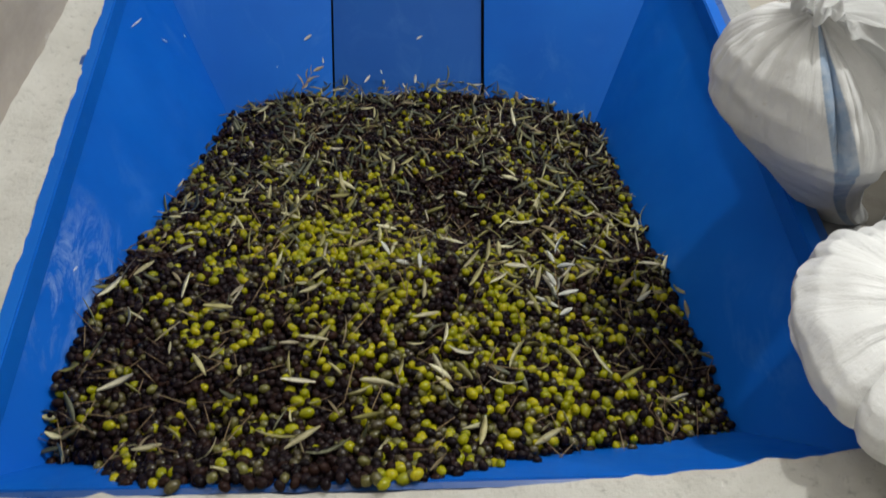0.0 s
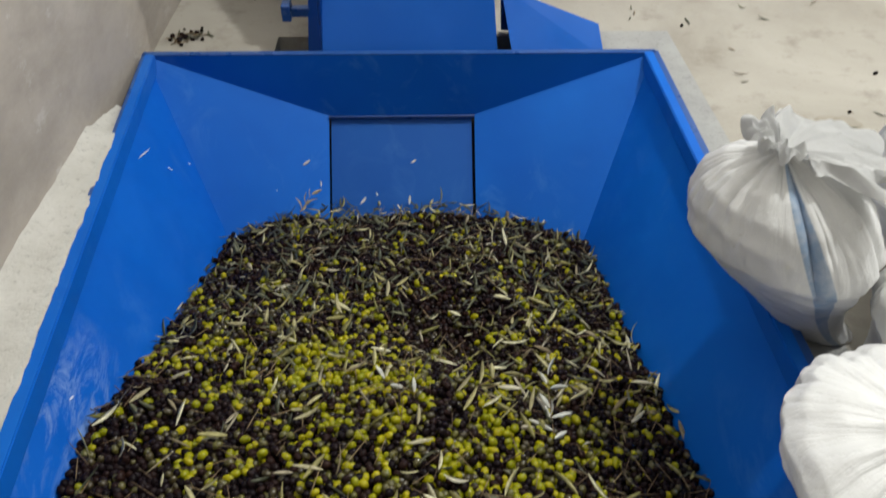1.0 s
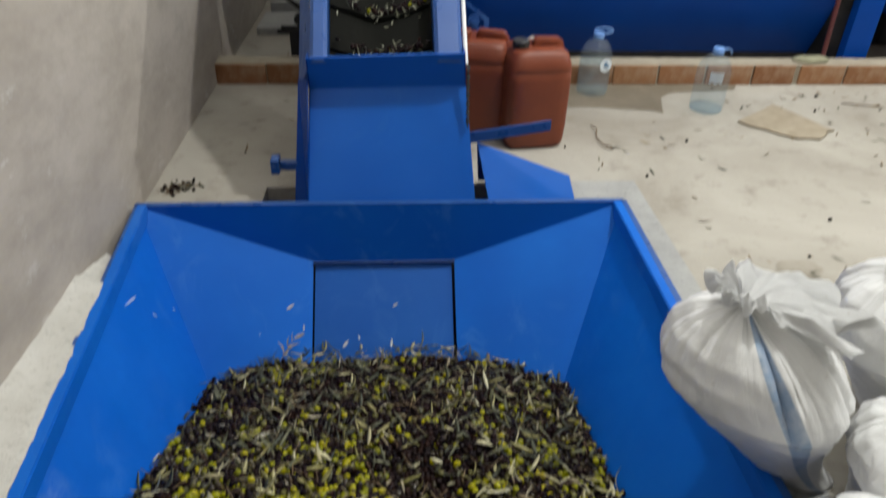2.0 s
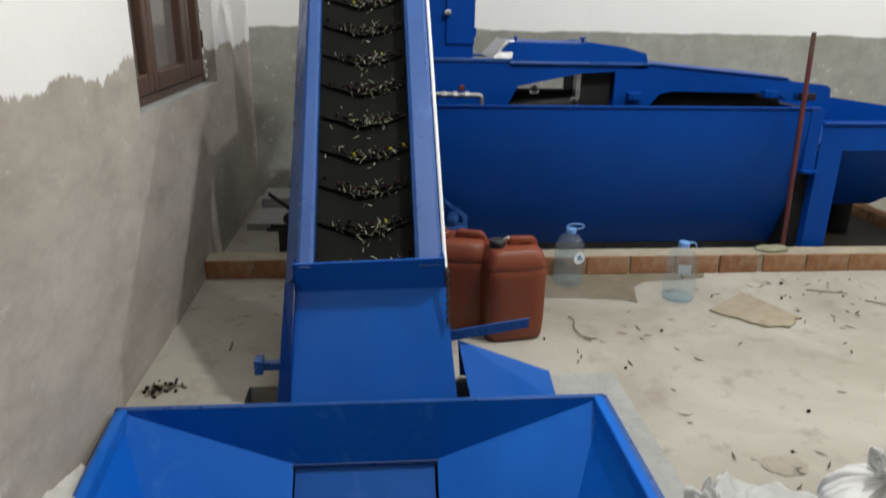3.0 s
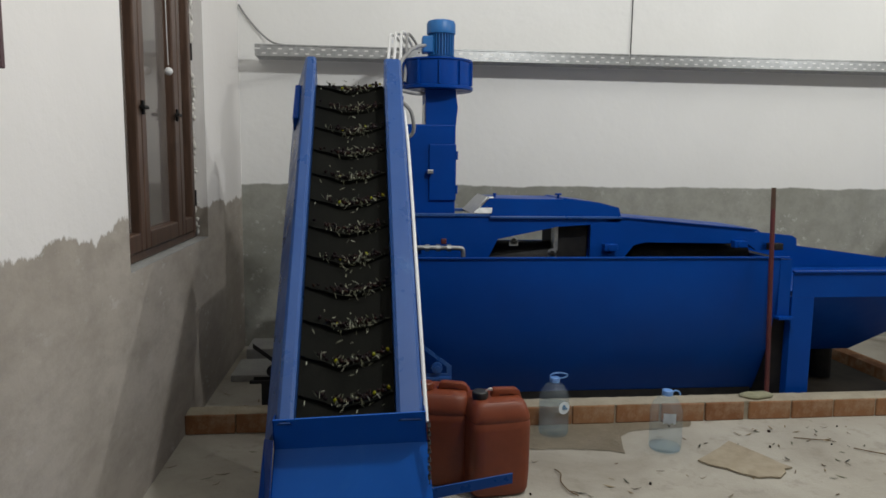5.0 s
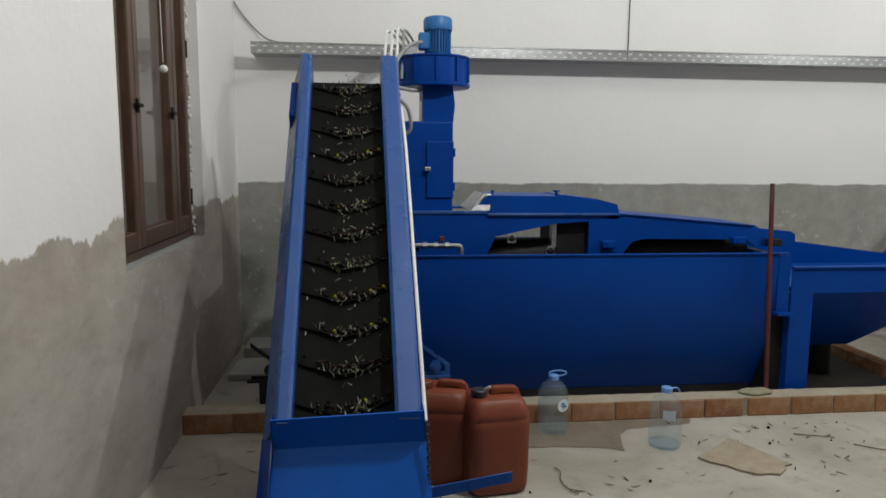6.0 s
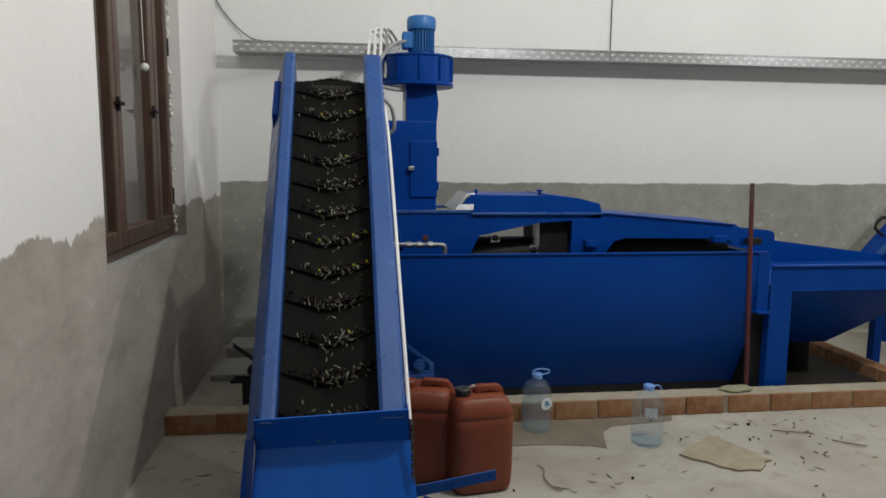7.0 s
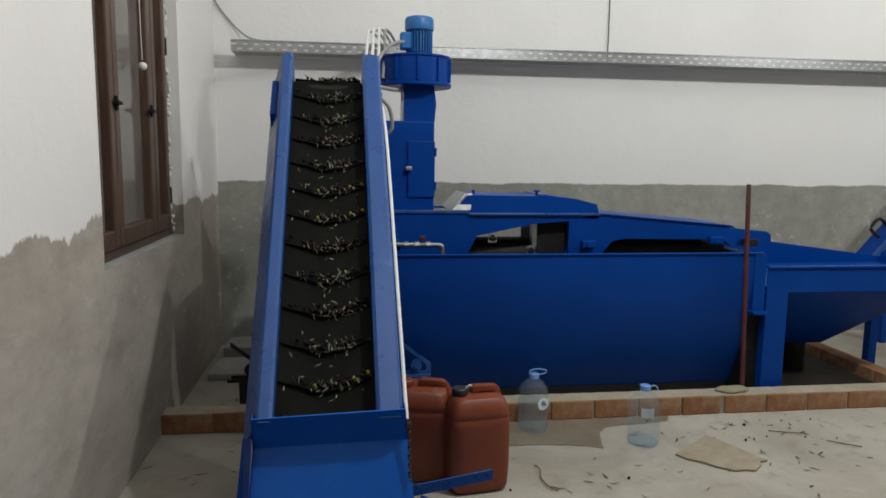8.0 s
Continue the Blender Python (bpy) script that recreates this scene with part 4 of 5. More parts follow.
def belt_pose(s):
    s %= LOOP
    straight = HEAD - TAIL
    if s < straight:
        return pose(0, TAIL + s, 0)
    s -= straight
    half = math.pi * ROLL
    if s < half:
        a = s / ROLL
        return Matrix.Translation((0, HEAD + ROLL * math.sin(a), -ROLL + ROLL * math.cos(a))) @ Matrix.Rotation(-a, 4, "X")
    s -= half
    if s < straight:
        return Matrix.Translation((0, HEAD - s, -2 * ROLL)) @ Matrix.Rotation(-math.pi, 4, "X")
    a = (s - straight) / ROLL
    return Matrix.Translation((0, TAIL - ROLL * math.sin(a), -ROLL - ROLL * math.cos(a))) @ Matrix.Rotation(-math.pi - a, 4, "X")


CLEATS = []


def conveyor():
    c = thing("belt_conveyor", "blue steel inclined conveyor with a black cleated belt carrying olives", "conveyor", m=CONV)
    hw = BELT_W / 2
    # belt round two rollers
    bm = bmesh.new()
    ring = []
    for i in range(12):
        ring.append((TAIL + (HEAD - TAIL) * i / 11, 0.0))
    for i in range(1, 12):
        a = math.pi * i / 12
        ring.append((HEAD + ROLL * math.sin(a), -ROLL + ROLL * math.cos(a)))
    for i in range(12):
        ring.append((HEAD + (TAIL - HEAD) * i / 11, -2 * ROLL))
    for i in range(1, 12):
        a = math.pi * i / 12
        ring.append((TAIL - ROLL * math.sin(a), -ROLL - ROLL * math.cos(a)))
    n = len(ring)
    cols = []
    for x in np.linspace(-hw, hw, 9):
        sag = 0.010 * (1 - (x / hw) ** 2)
        cols.append([bm.verts.new((x, y, z - (sag if z > -0.001 else 0))) for y, z in ring])
    for a, b in zip(cols, cols[1:]):
        for i in range(n):
            j = (i + 1) % n
            bm.faces.new((a[i], a[j], b[j], b[i]))
    part("belt", bm, M_RUBBER, c, "black rubber conveyor belt", smooth=True)
    for y in (TAIL, HEAD):
        bm = bmesh.new()
        cyl(bm, (-hw - 0.03, y, -ROLL), (hw + 0.03, y, -ROLL), ROLL - 0.006, seg=24)
        part("roller", bm, M_IRON, c)
    # side rails: a folded channel each
    for name, s in (("left_rail", -1), ("right_rail", 1)):
        bm = bmesh.new()
        wid = 0.058 if s < 0 else 0.092
        skirt = 0.06 if s < 0 else 0.0
        prof = [(hw + 0.002, -0.17), (hw + 0.002, 0.075), (hw + 0.014, 0.086), (hw + wid - 0.012, 0.086), (hw + wid, 0.074), (hw + wid + skirt, -0.12), (hw + wid + skirt - 0.006, -0.17), (hw + wid - 0.008, 0.066), (hw + 0.010, 0.074), (hw + 0.008, -0.17)]
        prof = [(x * s, z) for x, z in prof]
        y0, y1 = -0.062, RUN + 0.06
        a = [bm.verts.new((x, y0, z)) for x, z in prof]
        b = [bm.verts.new((x, y1 + (0.03 if z < 0 else 0.07), z)) for x, z in prof]
        k = len(prof)
        for i in range(k):
            j = (i + 1) % k
            bm.faces.new((a[i], a[j], b[j], b[i]))
        bm.faces.new(a), bm.faces.new(b[::-1])
        r = part(name, bm, M_BLUE_LIGHT, c)
        for y in (0.05, 0.62, 1.2, 1.75):
            bm = bmesh.new()
            cyl(bm, (s * (hw + wid - 0.004), y, 0.02), (s * (hw + wid + 0.008), y, 0.02), 0.010, seg=6)
            part("bolt", bm, M_BLUE_LIGHT, r)
    bm = bmesh.new()
    box(bm, -hw - 0.105, -hw - 0.075, RUN - 0.28, RUN - 0.02, -0.12, 0.02, bevel=0.005)
    part("bearing_slide", bm, M_BLUE, c)
    bm = bmesh.new()
    box(bm, -hw - 0.01, hw + 0.01, -0.3, RUN - 0.05, -0.172, -0.166)
    part("under_tray", bm, M_BLUE, c)
    # plates added below the belt to block lamp light from the floor on the left
    for x in (-hw - 0.02, hw + 0.015):
        bm = bmesh.new()
        prism(bm, [(-0.12, -0.175), (1.25, -0.175), (1.25, -0.40), (0.95, -0.52), (0.10, -0.46), (-0.12, -0.22)], "x", x, x + 0.005)
        part("under_panel", bm, M_BLUE, c)
    # cover over the foot of the belt
    inv = CONV.inverted()
    # a steep lip, then the sloping plate, wider towards the pit
    rows = [((0.606, 1.994, 0.520), (1.118, 1.994, 0.538)), ((0.604, 2.036, 0.402), (1.128, 2.036, 0.414)), ((0.585, 1.886, 0.030), (1.165, 1.886, 0.030))]
    for name, (la, ra_), (lb, rb_) in (("cover_lip", rows[0], rows[1]), ("cover_plate", rows[1], rows[2])):
        bm = bmesh.new()
        sheet(bm, [inv @ Vector(p) for p in (la, lb, rb_, ra_)], 0.005)
        part(name, bm, M_BLUE_LIT, c, "bent blue cover plate over the belt foot")
    for k, w in ((0, 0.004), (1, -0.004)):
        bm = bmesh.new()
        a, d, e = (Vector(r[k]) for r in rows)
        sheet(bm, [inv @ p for p in (a, d, e, e + Vector((0, 0.22, 0)), a + Vector((0, 0.16, 0.0)))], w)
        part("cover_side", bm, M_BLUE, c)
    bm = bmesh.new()
    sheet(bm, [inv @ Vector(p) for p in ((0.556, 2.137, 0.40), (0.533, 1.93, 0.0), (0.586, 1.895, 0.03), (0.604, 2.00, 0.45))], 0.004)
    part("side_skirt", bm, M_BLUE, c)
    # legs below the head
    for s in (-1, 1):
        bm = bmesh.new()
        x = BELT_X + s * 0.20
        box(bm, x - 0.02, x + 0.02, 3.12, 3.16, 0.0, 1.32, inv)
        box(bm, x - 0.05, x + 0.05, 3.09, 3.19, 0.0, 0.008, inv)
        part("leg", bm, M_BLUE, c)
    # conduit along the rail
    bm = bmesh.new()
    tube(bm, [(hw + 0.104, -0.06, 0.062), (hw + 0.104, 0.6, 0.066), (hw + 0.103, 1.3, 0.066), (hw + 0.097, 1.62, 0.04)], 0.0075, 8)
    part("conduit", bm, M_WHITE_PVC, c, "white plastic conduit fixed along the rail")
    bm = bmesh.new()
    for i in range(14):
        y = -0.07 - i * 0.012
        m = Matrix.Translation((hw + 0.112, y, 0.055 - 0.008 * i)) @ Matrix.Rotation(math.pi / 2 * (i % 2), 4, "Y")
        box(bm, -0.006, 0.006, -0.009, 0.009, -0.002, 0.002, m)
    part("chain", bm, M_IRON, c, "dark drive chain")
    # brace bars across the pit
    bm = bmesh.new()
    sheet(bm, [inv @ Vector(p) for p in ((1.10, 2.0, 0.212), (1.43, 2.02, 0.258), (1.43, 2.02, 0.294), (1.10, 2.0, 0.252))], 0.007)
    part("brace_bar", bm, M_BLUE_LIGHT, c)
    bm = bmesh.new()
    box(bm, 0.455, 0.61, 2.0, 2.03, 0.120, 0.150, inv, bevel=0.003)
    box(bm, 0.455, 0.485, 1.985, 2.04, 0.110, 0.165, inv, bevel=0.004)
    part("brace_bar", bm, M_BLUE_LIGHT, c)
    # cleats with the fruit that they carry
    loads = []
    for v in range(5):
        heap = Heap()
        for _ in range(random.randint(60, 92)):
            u = random.gauss(0.16, 0.38)
            if abs(u) > 0.95:
                continue
            x = u * hw
            y = -0.02 + 0.055 * abs(u) ** 1.3 + abs(random.gauss(0, 0.011)) + 0.012
            size = random.uniform(0.0060, 0.0082)
            slot = 0 if random.random() < 0.985 else 1
            heap.add(*BALL_LOW, rnd_xf((x, y, 0.004 + random.uniform(0, 0.013))) @ Matrix.Diagonal((size, size, size * 1.25, 1)), slot)
        for _ in range(random.randint(44, 76)):
            u = random.gauss(0.15, 0.34)
            if abs(u) > 0.95:
                continue
            x = u * hw
            y = -0.02 + 0.055 * abs(u) ** 1.3 + random.gauss(0.012, 0.018) - (abs(random.gauss(0, 0.03)) if random.random() < 0.3 else 0)
            vs, fs = leaf_shape(random.uniform(0.010, 0.032), random.uniform(0.0022, 0.0048), random.uniform(-0.5, 1), 0.3)
            m = Matrix.Translation((x, y, random.uniform(0.010, 0.026))) @ Euler((random.gauss(0, 0.5), random.gauss(0, 0.4), random.gauss(1.57, 0.7))).to_matrix().to_4x4()
            heap.add(vs, fs, m, 2 if random.random() < 0.48 else 3)
        loads.append(heap.mesh("carried_fruit", [M_OLIVE_BLACK, M_OLIVE_GREEN, M_LEAF_DUSTY, M_LEAF_DARK]))
    bm = bmesh.new()
    rings = []
    for u in np.linspace(-0.97, 0.97, 15):
        x, y = hw * u, -0.02 + 0.055 * abs(u) ** 1.3 + 0.003 * math.sin(u * 9)
        rings.append([bm.verts.new(p) for p in ((x, y - 0.006, -0.012), (x, y - 0.003, 0.009), (x, y + 0.003, 0.009), (x, y + 0.006, -0.012))])
    for r0, r1 in zip(rings, rings[1:]):
        for i in range(4):
            j = (i + 1) % 4
            bm.faces.new((r0[i], r0[j], r1[j], r1[i]))
    bm.faces.new(rings[0][::-1]), bm.faces.new(rings[-1])
    me = finish("cleat", bm, M_RUBBER)
    for i in range(N_CLEATS):
        ob = new("cleat", me)
        ob.parent = c
        ld = new("carried_fruit", loads[(i * 3) % 5])
        ld.parent = ob
        tagged(ld, "olives and leaves carried by the cleat", kind="stuff")
        CLEATS.append(ob)
    return c


def flap():
    f = thing("pit_cover", "bent blue sheet covering the pit beside the conveyor", "cover")
    bm = bmesh.new()
    sheet(bm, [(1.175, 2.02, 0.215), (1.215, 1.885, 0.03), (1.52, 1.885, 0.03), (1.50, 1.955, 0.115)], 0.005)
    part("sheet_front", bm, M_BLUE_LIT, f)
    bm = bmesh.new()
    sheet(bm, [(1.175, 2.02, 0.215), (1.50, 1.955, 0.115), (1.52, 2.10, 0.012), (1.20, 2.13, 0.012)], 0.005)
    part("sheet_back", bm, M_BLUE_LIT, f)


# ---------------------------------------------------------------- machine behind the kerb
def machine():
    m = thing("washing_machine", "long blue painted steel olive washing and leaf-removing machine", "machine")
    yf, yb = 3.37, 4.25
    # trough: front plate that rounds inwards below, back, ends
    xl = 0.60
    outer = [(yf, 0.873)]
    for i in range(15):
        z = 0.78 - 0.73 * i / 14
        outer.append((yf + 0.21 * ((0.78 - z) / 0.73) ** 1.9, z))
    bm = bmesh.new()
    prism(bm, outer + [(y + 0.006, z) for y, z in outer[::-1]], "x", xl, 3.215)
    part("trough_front", bm, M_BLUE, m, smooth=True)
    bm = bmesh.new()
    box(bm, xl, 3.27, yf - 0.010, yf + 0.012, 0.868, 0.878, bevel=0.003)
    part("trough_rim", bm, M_BLUE, m)
    bm = bmesh.new()
    prism(bm, [(3.215, 0.862), (3.285, 0.862), (3.285, 0.535), (3.215, 0.535)], "y", yf - 0.003, yf + 0.03)
    box(bm, 3.20, 3.29, yf - 0.05, yf + 0.03, 0.527, 0.540)
    part("end_bracket", bm, M_BLUE, m)
    bm = bmesh.new()
    box(bm, xl, 3.27, yb, yb + 0.006, 0.08, 0.873)
    part("trough_back", bm, M_BLUE, m)
    for x in (xl, 3.209):
        bm = bmesh.new()
        prism(bm, [(y + 0.006, min(z, 0.86)) for y, z in outer] + [(yb, 0.08), (yb, 0.86)], "x", x, x + 0.006)
        part("trough_end", bm, M_BLUE, m)
    # added dark box that keeps the gap beside the bin leg in shade
    bm = bmesh.new()
    box(bm, 3.222, 3.31, yf + 0.07, yb, 0.0, 0.85)
    part("end_casing", bm, M_IRON, m)
    # one near-black sheet stands for the water and the shade inside the trough
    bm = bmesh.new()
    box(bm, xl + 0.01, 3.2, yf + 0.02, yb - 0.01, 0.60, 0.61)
    part("trough_water", bm, M_IRON, m, "dark sheet for the water and shaded inside of the trough")
    bm = bmesh.new()
    box(bm, xl + 0.02, 3.2, yf + 0.20, yb - 0.1, 0.0, 0.06)
    part("skid", bm, M_IRON, m)
    # body plate over the left part, tower foot
    bm = bmesh.new()
    prism(bm, [(1.17, 1.09), (1.60, 1.09), (1.652, 0.955), (1.575, 0.80), (1.17, 0.80)], "y", 3.60, 3.64)
    box(bm, 1.17, 1.60, 3.62, 4.05, 0.80, 1.06)
    part("feed_box", bm, M_BLUE, m)
    bm = bmesh.new()
    for a in ((1.17, 1.60, 3.592, 3.612, 1.078, 1.096), (1.17, 1.60, 4.03, 4.06, 1.078, 1.096), (1.585, 1.605, 3.612, 4.03, 1.078, 1.096)):
        box(bm, *a, bevel=0.003)
    part("feed_rim", bm, M_BLUE_LIGHT, m)
    # hood
    bm = bmesh.new()
    prism(bm, [(1.515, 1.10), (1.60, 1.182), (2.02, 1.178), (2.03, 1.186), (2.23, 1.162), (2.352, 1.132), (2.372, 1.060), (2.352, 1.048), (1.60, 1.075)], "y", 3.60, 4.02)
    part("hood", bm, M_BLUE, m)
    bm = bmesh.new()
    sheet(bm, [(1.505, 3.590, 1.098), (1.61, 3.590, 1.098), (1.625, 3.62, 1.19), (1.585, 3.62, 1.19)], 0.004)
    sheet(bm, [(1.500, 4.02, 1.095), (1.500, 3.597, 1.095), (1.592, 3.597, 1.190), (1.592, 4.02, 1.190)], 0.004)
    part("hood_end", bm, M_GALV, m, "bare grey steel end of the hood")
    bm = bmesh.new()
    box(bm, 1.60, 2.37, 3.585, 3.60, 1.068, 1.082, bevel=0.003)
    part("hood_flange", bm, M_BLUE_LIGHT, m)
    for x, y, z in ((1.64, 3.68, 1.182), (2.02, 3.70, 1.182)):
        bm = bmesh.new()
        cyl(bm, (x, y, z - 0.006), (x, y, z + 0.022), 0.008, seg=8)
        cyl(bm, (x, y, z + 0.016), (x, y, z + 0.026), 0.020 if x > 2 else 0.010, seg=10)
        part("hood_knob", bm, M_BLUE, m)
    # lower left arm and long arm
    bm = bmesh.new()
    prism(bm, [(1.60, 1.082), (2.36, 1.050), (2.20, 1.035), (2.00, 1.022), (1.66, 0.952), (1.60, 0.95)], "y", 3.602, 3.625)
    part("arm_plate", bm, M_BLUE, m)
    for y0, y1 in ((3.60, 3.63), (3.99, 4.02)):
        bm = bmesh.new()
        prism(bm, [(2.19, 1.036), (2.37, 1.078), (3.18, 1.008), (3.185, 0.995), (3.42, 0.972), (3.448, 0.955), (3.455, 0.885), (3.20, 0.885), (3.14, 0.925), (2.52, 0.932), (2.45, 0.915), (2.39, 0.84), (2.19, 0.84)], "y", y0, y1)
        part("long_arm", bm, M_BLUE, m)
    bm = bmesh.new()
    sheet(bm, [(2.375, 3.59, 1.080), (3.18, 3.59, 1.012), (3.18, 4.02, 1.012), (2.375, 4.02, 1.080)], 0.006)
    part("arm_cover", bm, M_BLUE, m)
    bm = bmesh.new()
    box(bm, 2.0, 2.19, 3.66, 3.98, 0.62, 1.02)
    part("dark_box", bm, M_IRON, m, "black inner casing")
    bm = bmesh.new()
    box(bm, 1.985, 2.01, 3.64, 3.70, 0.88, 1.025)
    part("box_edge", bm, M_GALV, m)
    bm = bmesh.new()
    cyl(bm, (1.62, 3.80, 0.80), (2.0, 3.80, 0.80), 0.12, seg=28)
    part("drum", bm, M_IRON, m, "dark perforated drum")
    bm = bmesh.new()
    cyl(bm, (2.45, 3.80, 0.82), (3.2, 3.80, 0.82), 0.13, seg=28)
    part("drum", bm, M_IRON, m, "dark perforated drum")
    for x, z in ((1.94, 0.885), (1.72, 0.955)):
        bm = bmesh.new()
        bmesh.ops.create_cone(bm, segments=16, radius1=0.024, radius2=0.024, depth=0.01, cap_ends=True, matrix=pose(x, 3.50, z, 90))
        box(bm, x - 0.024, x + 0.024, 3.495, 3.505, z - 0.03, z)
        e = part("lifting_eye", bm, M_GALV, m, "steel lifting eye")
        bm = bmesh.new()
        bmesh.ops.create_cone(bm, segments=14, radius1=0.013, radius2=0.013, depth=0.014, cap_ends=True, matrix=pose(x, 3.50, z, 90))
        part("eye_hole", bm, M_IRON, e)
    for x, z in ((2.30, 0.905), (3.08, 0.925), (3.30, 0.91)):
        bm = bmesh.new()
        box(bm, x - 0.04, x + 0.04, 3.55, 3.60, z - 0.02, z + 0.02, bevel=0.004)
        cyl(bm, (x, 3.545, z), (x, 3.56, z), 0.018, seg=12)
        part("bearing", bm, M_BLUE if x < 3.2 else M_IRON, m)
    # water pipe with a tap
    bm = bmesh.new()
    tube(bm, [(1.16, 3.50, 0.915), (1.40, 3.50, 0.912)], 0.013, 12)
    tube(bm, [(1.40, 3.50, 0.912), (1.435, 3.50, 0.905), (1.44, 3.50, 0.86)], 0.013, 12)
    for x in (1.24, 1.30, 1.36):
        cyl(bm, (x - 0.012, 3.50, 0.913), (x + 0.012, 3.50, 0.913), 0.020, seg=8)
    p = part("water_pipe", bm, M_GALV, m, "grey metal water pipe with fittings")
    bm = bmesh.new()
    box(bm, 1.315, 1.345, 3.485, 3.50, 0.935, 0.965, bevel=0.004)
    part("tap_lever", bm, M_RED, p, "red tap lever")
    bm = bmesh.new()
    tube(bm, [(1.20, 3.52, 0.88), (1.185, 3.5, 0.97), (1.165, 3.48, 1.03), (1.15, 3.5, 1.06)], 0.012, 10)
    part("hose", bm, M_BLUE, m)
    # tower with fan and motor
    bm = bmesh.new()
    box(bm, 1.13, 1.432, 3.85, 4.12, 0.8, 1.60, bevel=0.008)
    prism(bm, [(1.255, 1.595), (1.432, 1.595), (1.442, 1.70), (1.428, 1.80), (1.25, 1.80)], "y", 3.852, 4.10)
    part("tower", bm, M_BLUE, m)
    bm = bmesh.new()
    box(bm, 1.248, 1.258, 3.87, 4.09, 1.60, 1.72)
    part("tower_liner", bm, M_GALV, m)
    bm = bmesh.new()
    box(bm, 1.275, 1.435, 3.838, 3.85, 1.155, 1.485, bevel=0.004)
    d = part("tower_door", bm, M_BLUE, m)
    bm = bmesh.new()
    box(bm, 1.262, 1.298, 3.815, 3.84, 1.312, 1.336, bevel=0.004)
    part("door_latch", bm, M_GALV, d, "small steel latch")
    for z in (1.22, 1.42):
        bm = bmesh.new()
        cyl(bm, (1.438, 3.842, z - 0.025), (1.438, 3.842, z + 0.025), 0.008, seg=8)
        part("door_hinge", bm, M_BLUE, d)
    bm = bmesh.new()
    lathe(bm, [(0.212, 1.800), (0.218, 1.806), (0.218, 1.822), (0.206, 1.826), (0.206, 1.962), (0.214, 1.966), (0.214, 1.976), (0.10, 1.980)], 40, Matrix.Translation((1.325, 3.97, 0)))
    fan = part("fan_housing", bm, M_BLUE, m, smooth=True)
    for a in range(5):
        bm = bmesh.new()
        ang = -math.pi / 2 + (a - 2) * 0.6
        x, y = 1.325 + 0.208 * math.cos(ang), 3.97 + 0.208 * math.sin(ang)
        box(bm, -0.006, 0.006, -0.012, 0.004, 1.828, 1.96, Matrix.Translation((x, y, 0)) @ Matrix.Rotation(ang + math.pi / 2, 4, "Z"))
        part("fan_clip", bm, M_BLUE, fan)
    mo = Matrix.Translation((1.35, 3.97, 0))
    bm = bmesh.new()
    lathe(bm, [(0.085, 1.978), (0.085, 1.995), (0.062, 2.0), (0.062, 2.14)], 28, mo)
    motor = part("motor", bm, M_MOTOR, m, "light blue finned electric motor", smooth=True)
    for a in range(28):
        bm = bmesh.new()
        ang = 2 * math.pi * a / 28
        box(bm, 0.055, 0.079, -0.002, 0.002, 2.005, 2.135, mo @ Matrix.Rotation(ang, 4, "Z"))
        part("fin", bm, M_MOTOR, motor)
    bm = bmesh.new()
    lathe(bm, [(0.084, 2.132), (0.086, 2.14), (0.086, 2.19), (0.078, 2.206), (0.06, 2.212), (0.0, 2.213)], 28, mo)
    part("motor_cap", bm, M_MOTOR, motor, smooth=True)
    bm = bmesh.new()
    box(bm, 1.235, 1.30, 3.91, 4.0, 2.02, 2.115, bevel=0.008)
    part("terminal_box", bm, M_MOTOR, motor)
    # feet with bearings between conveyor and trough
    for x, mat in ((0.40, M_IRON), (1.265, M_BLUE_LIGHT)):
        bm = bmesh.new()
        box(bm, x - 0.10, x + 0.10, 3.335, 3.365, 0.215, 0.232, bevel=0.003)
        sheet(bm, [(x + 0.10, 3.345, 0.232), (x + 0.10, 3.345, 0.29), (x - 0.08, 3.345, 0.43), (x - 0.08, 3.345, 0.405), (x + 0.075, 3.345, 0.285), (x + 0.075, 3.345, 0.232)], 0.006)
        sheet(bm, [(x - 0.08, 3.346, 0.232), (x + 0.075, 3.346, 0.232), (x + 0.075, 3.346, 0.25), (x - 0.08, 3.346, 0.25)], 0.006)
        box(bm, x - 0.04, x + 0.04, 3.34, 3.40, 0.0, 0.216)
        foot = part("foot_bracket", bm, mat, m)
        bm = bmesh.new()
        cyl(bm, (x + 0.02, 3.325, 0.285), (x + 0.02, 3.35, 0.285), 0.030, seg=18)
        cyl(bm, (x + 0.02, 3.315, 0.285), (x + 0.02, 3.326, 0.285), 0.014, seg=12)
        part("bearing", bm, mat, foot)


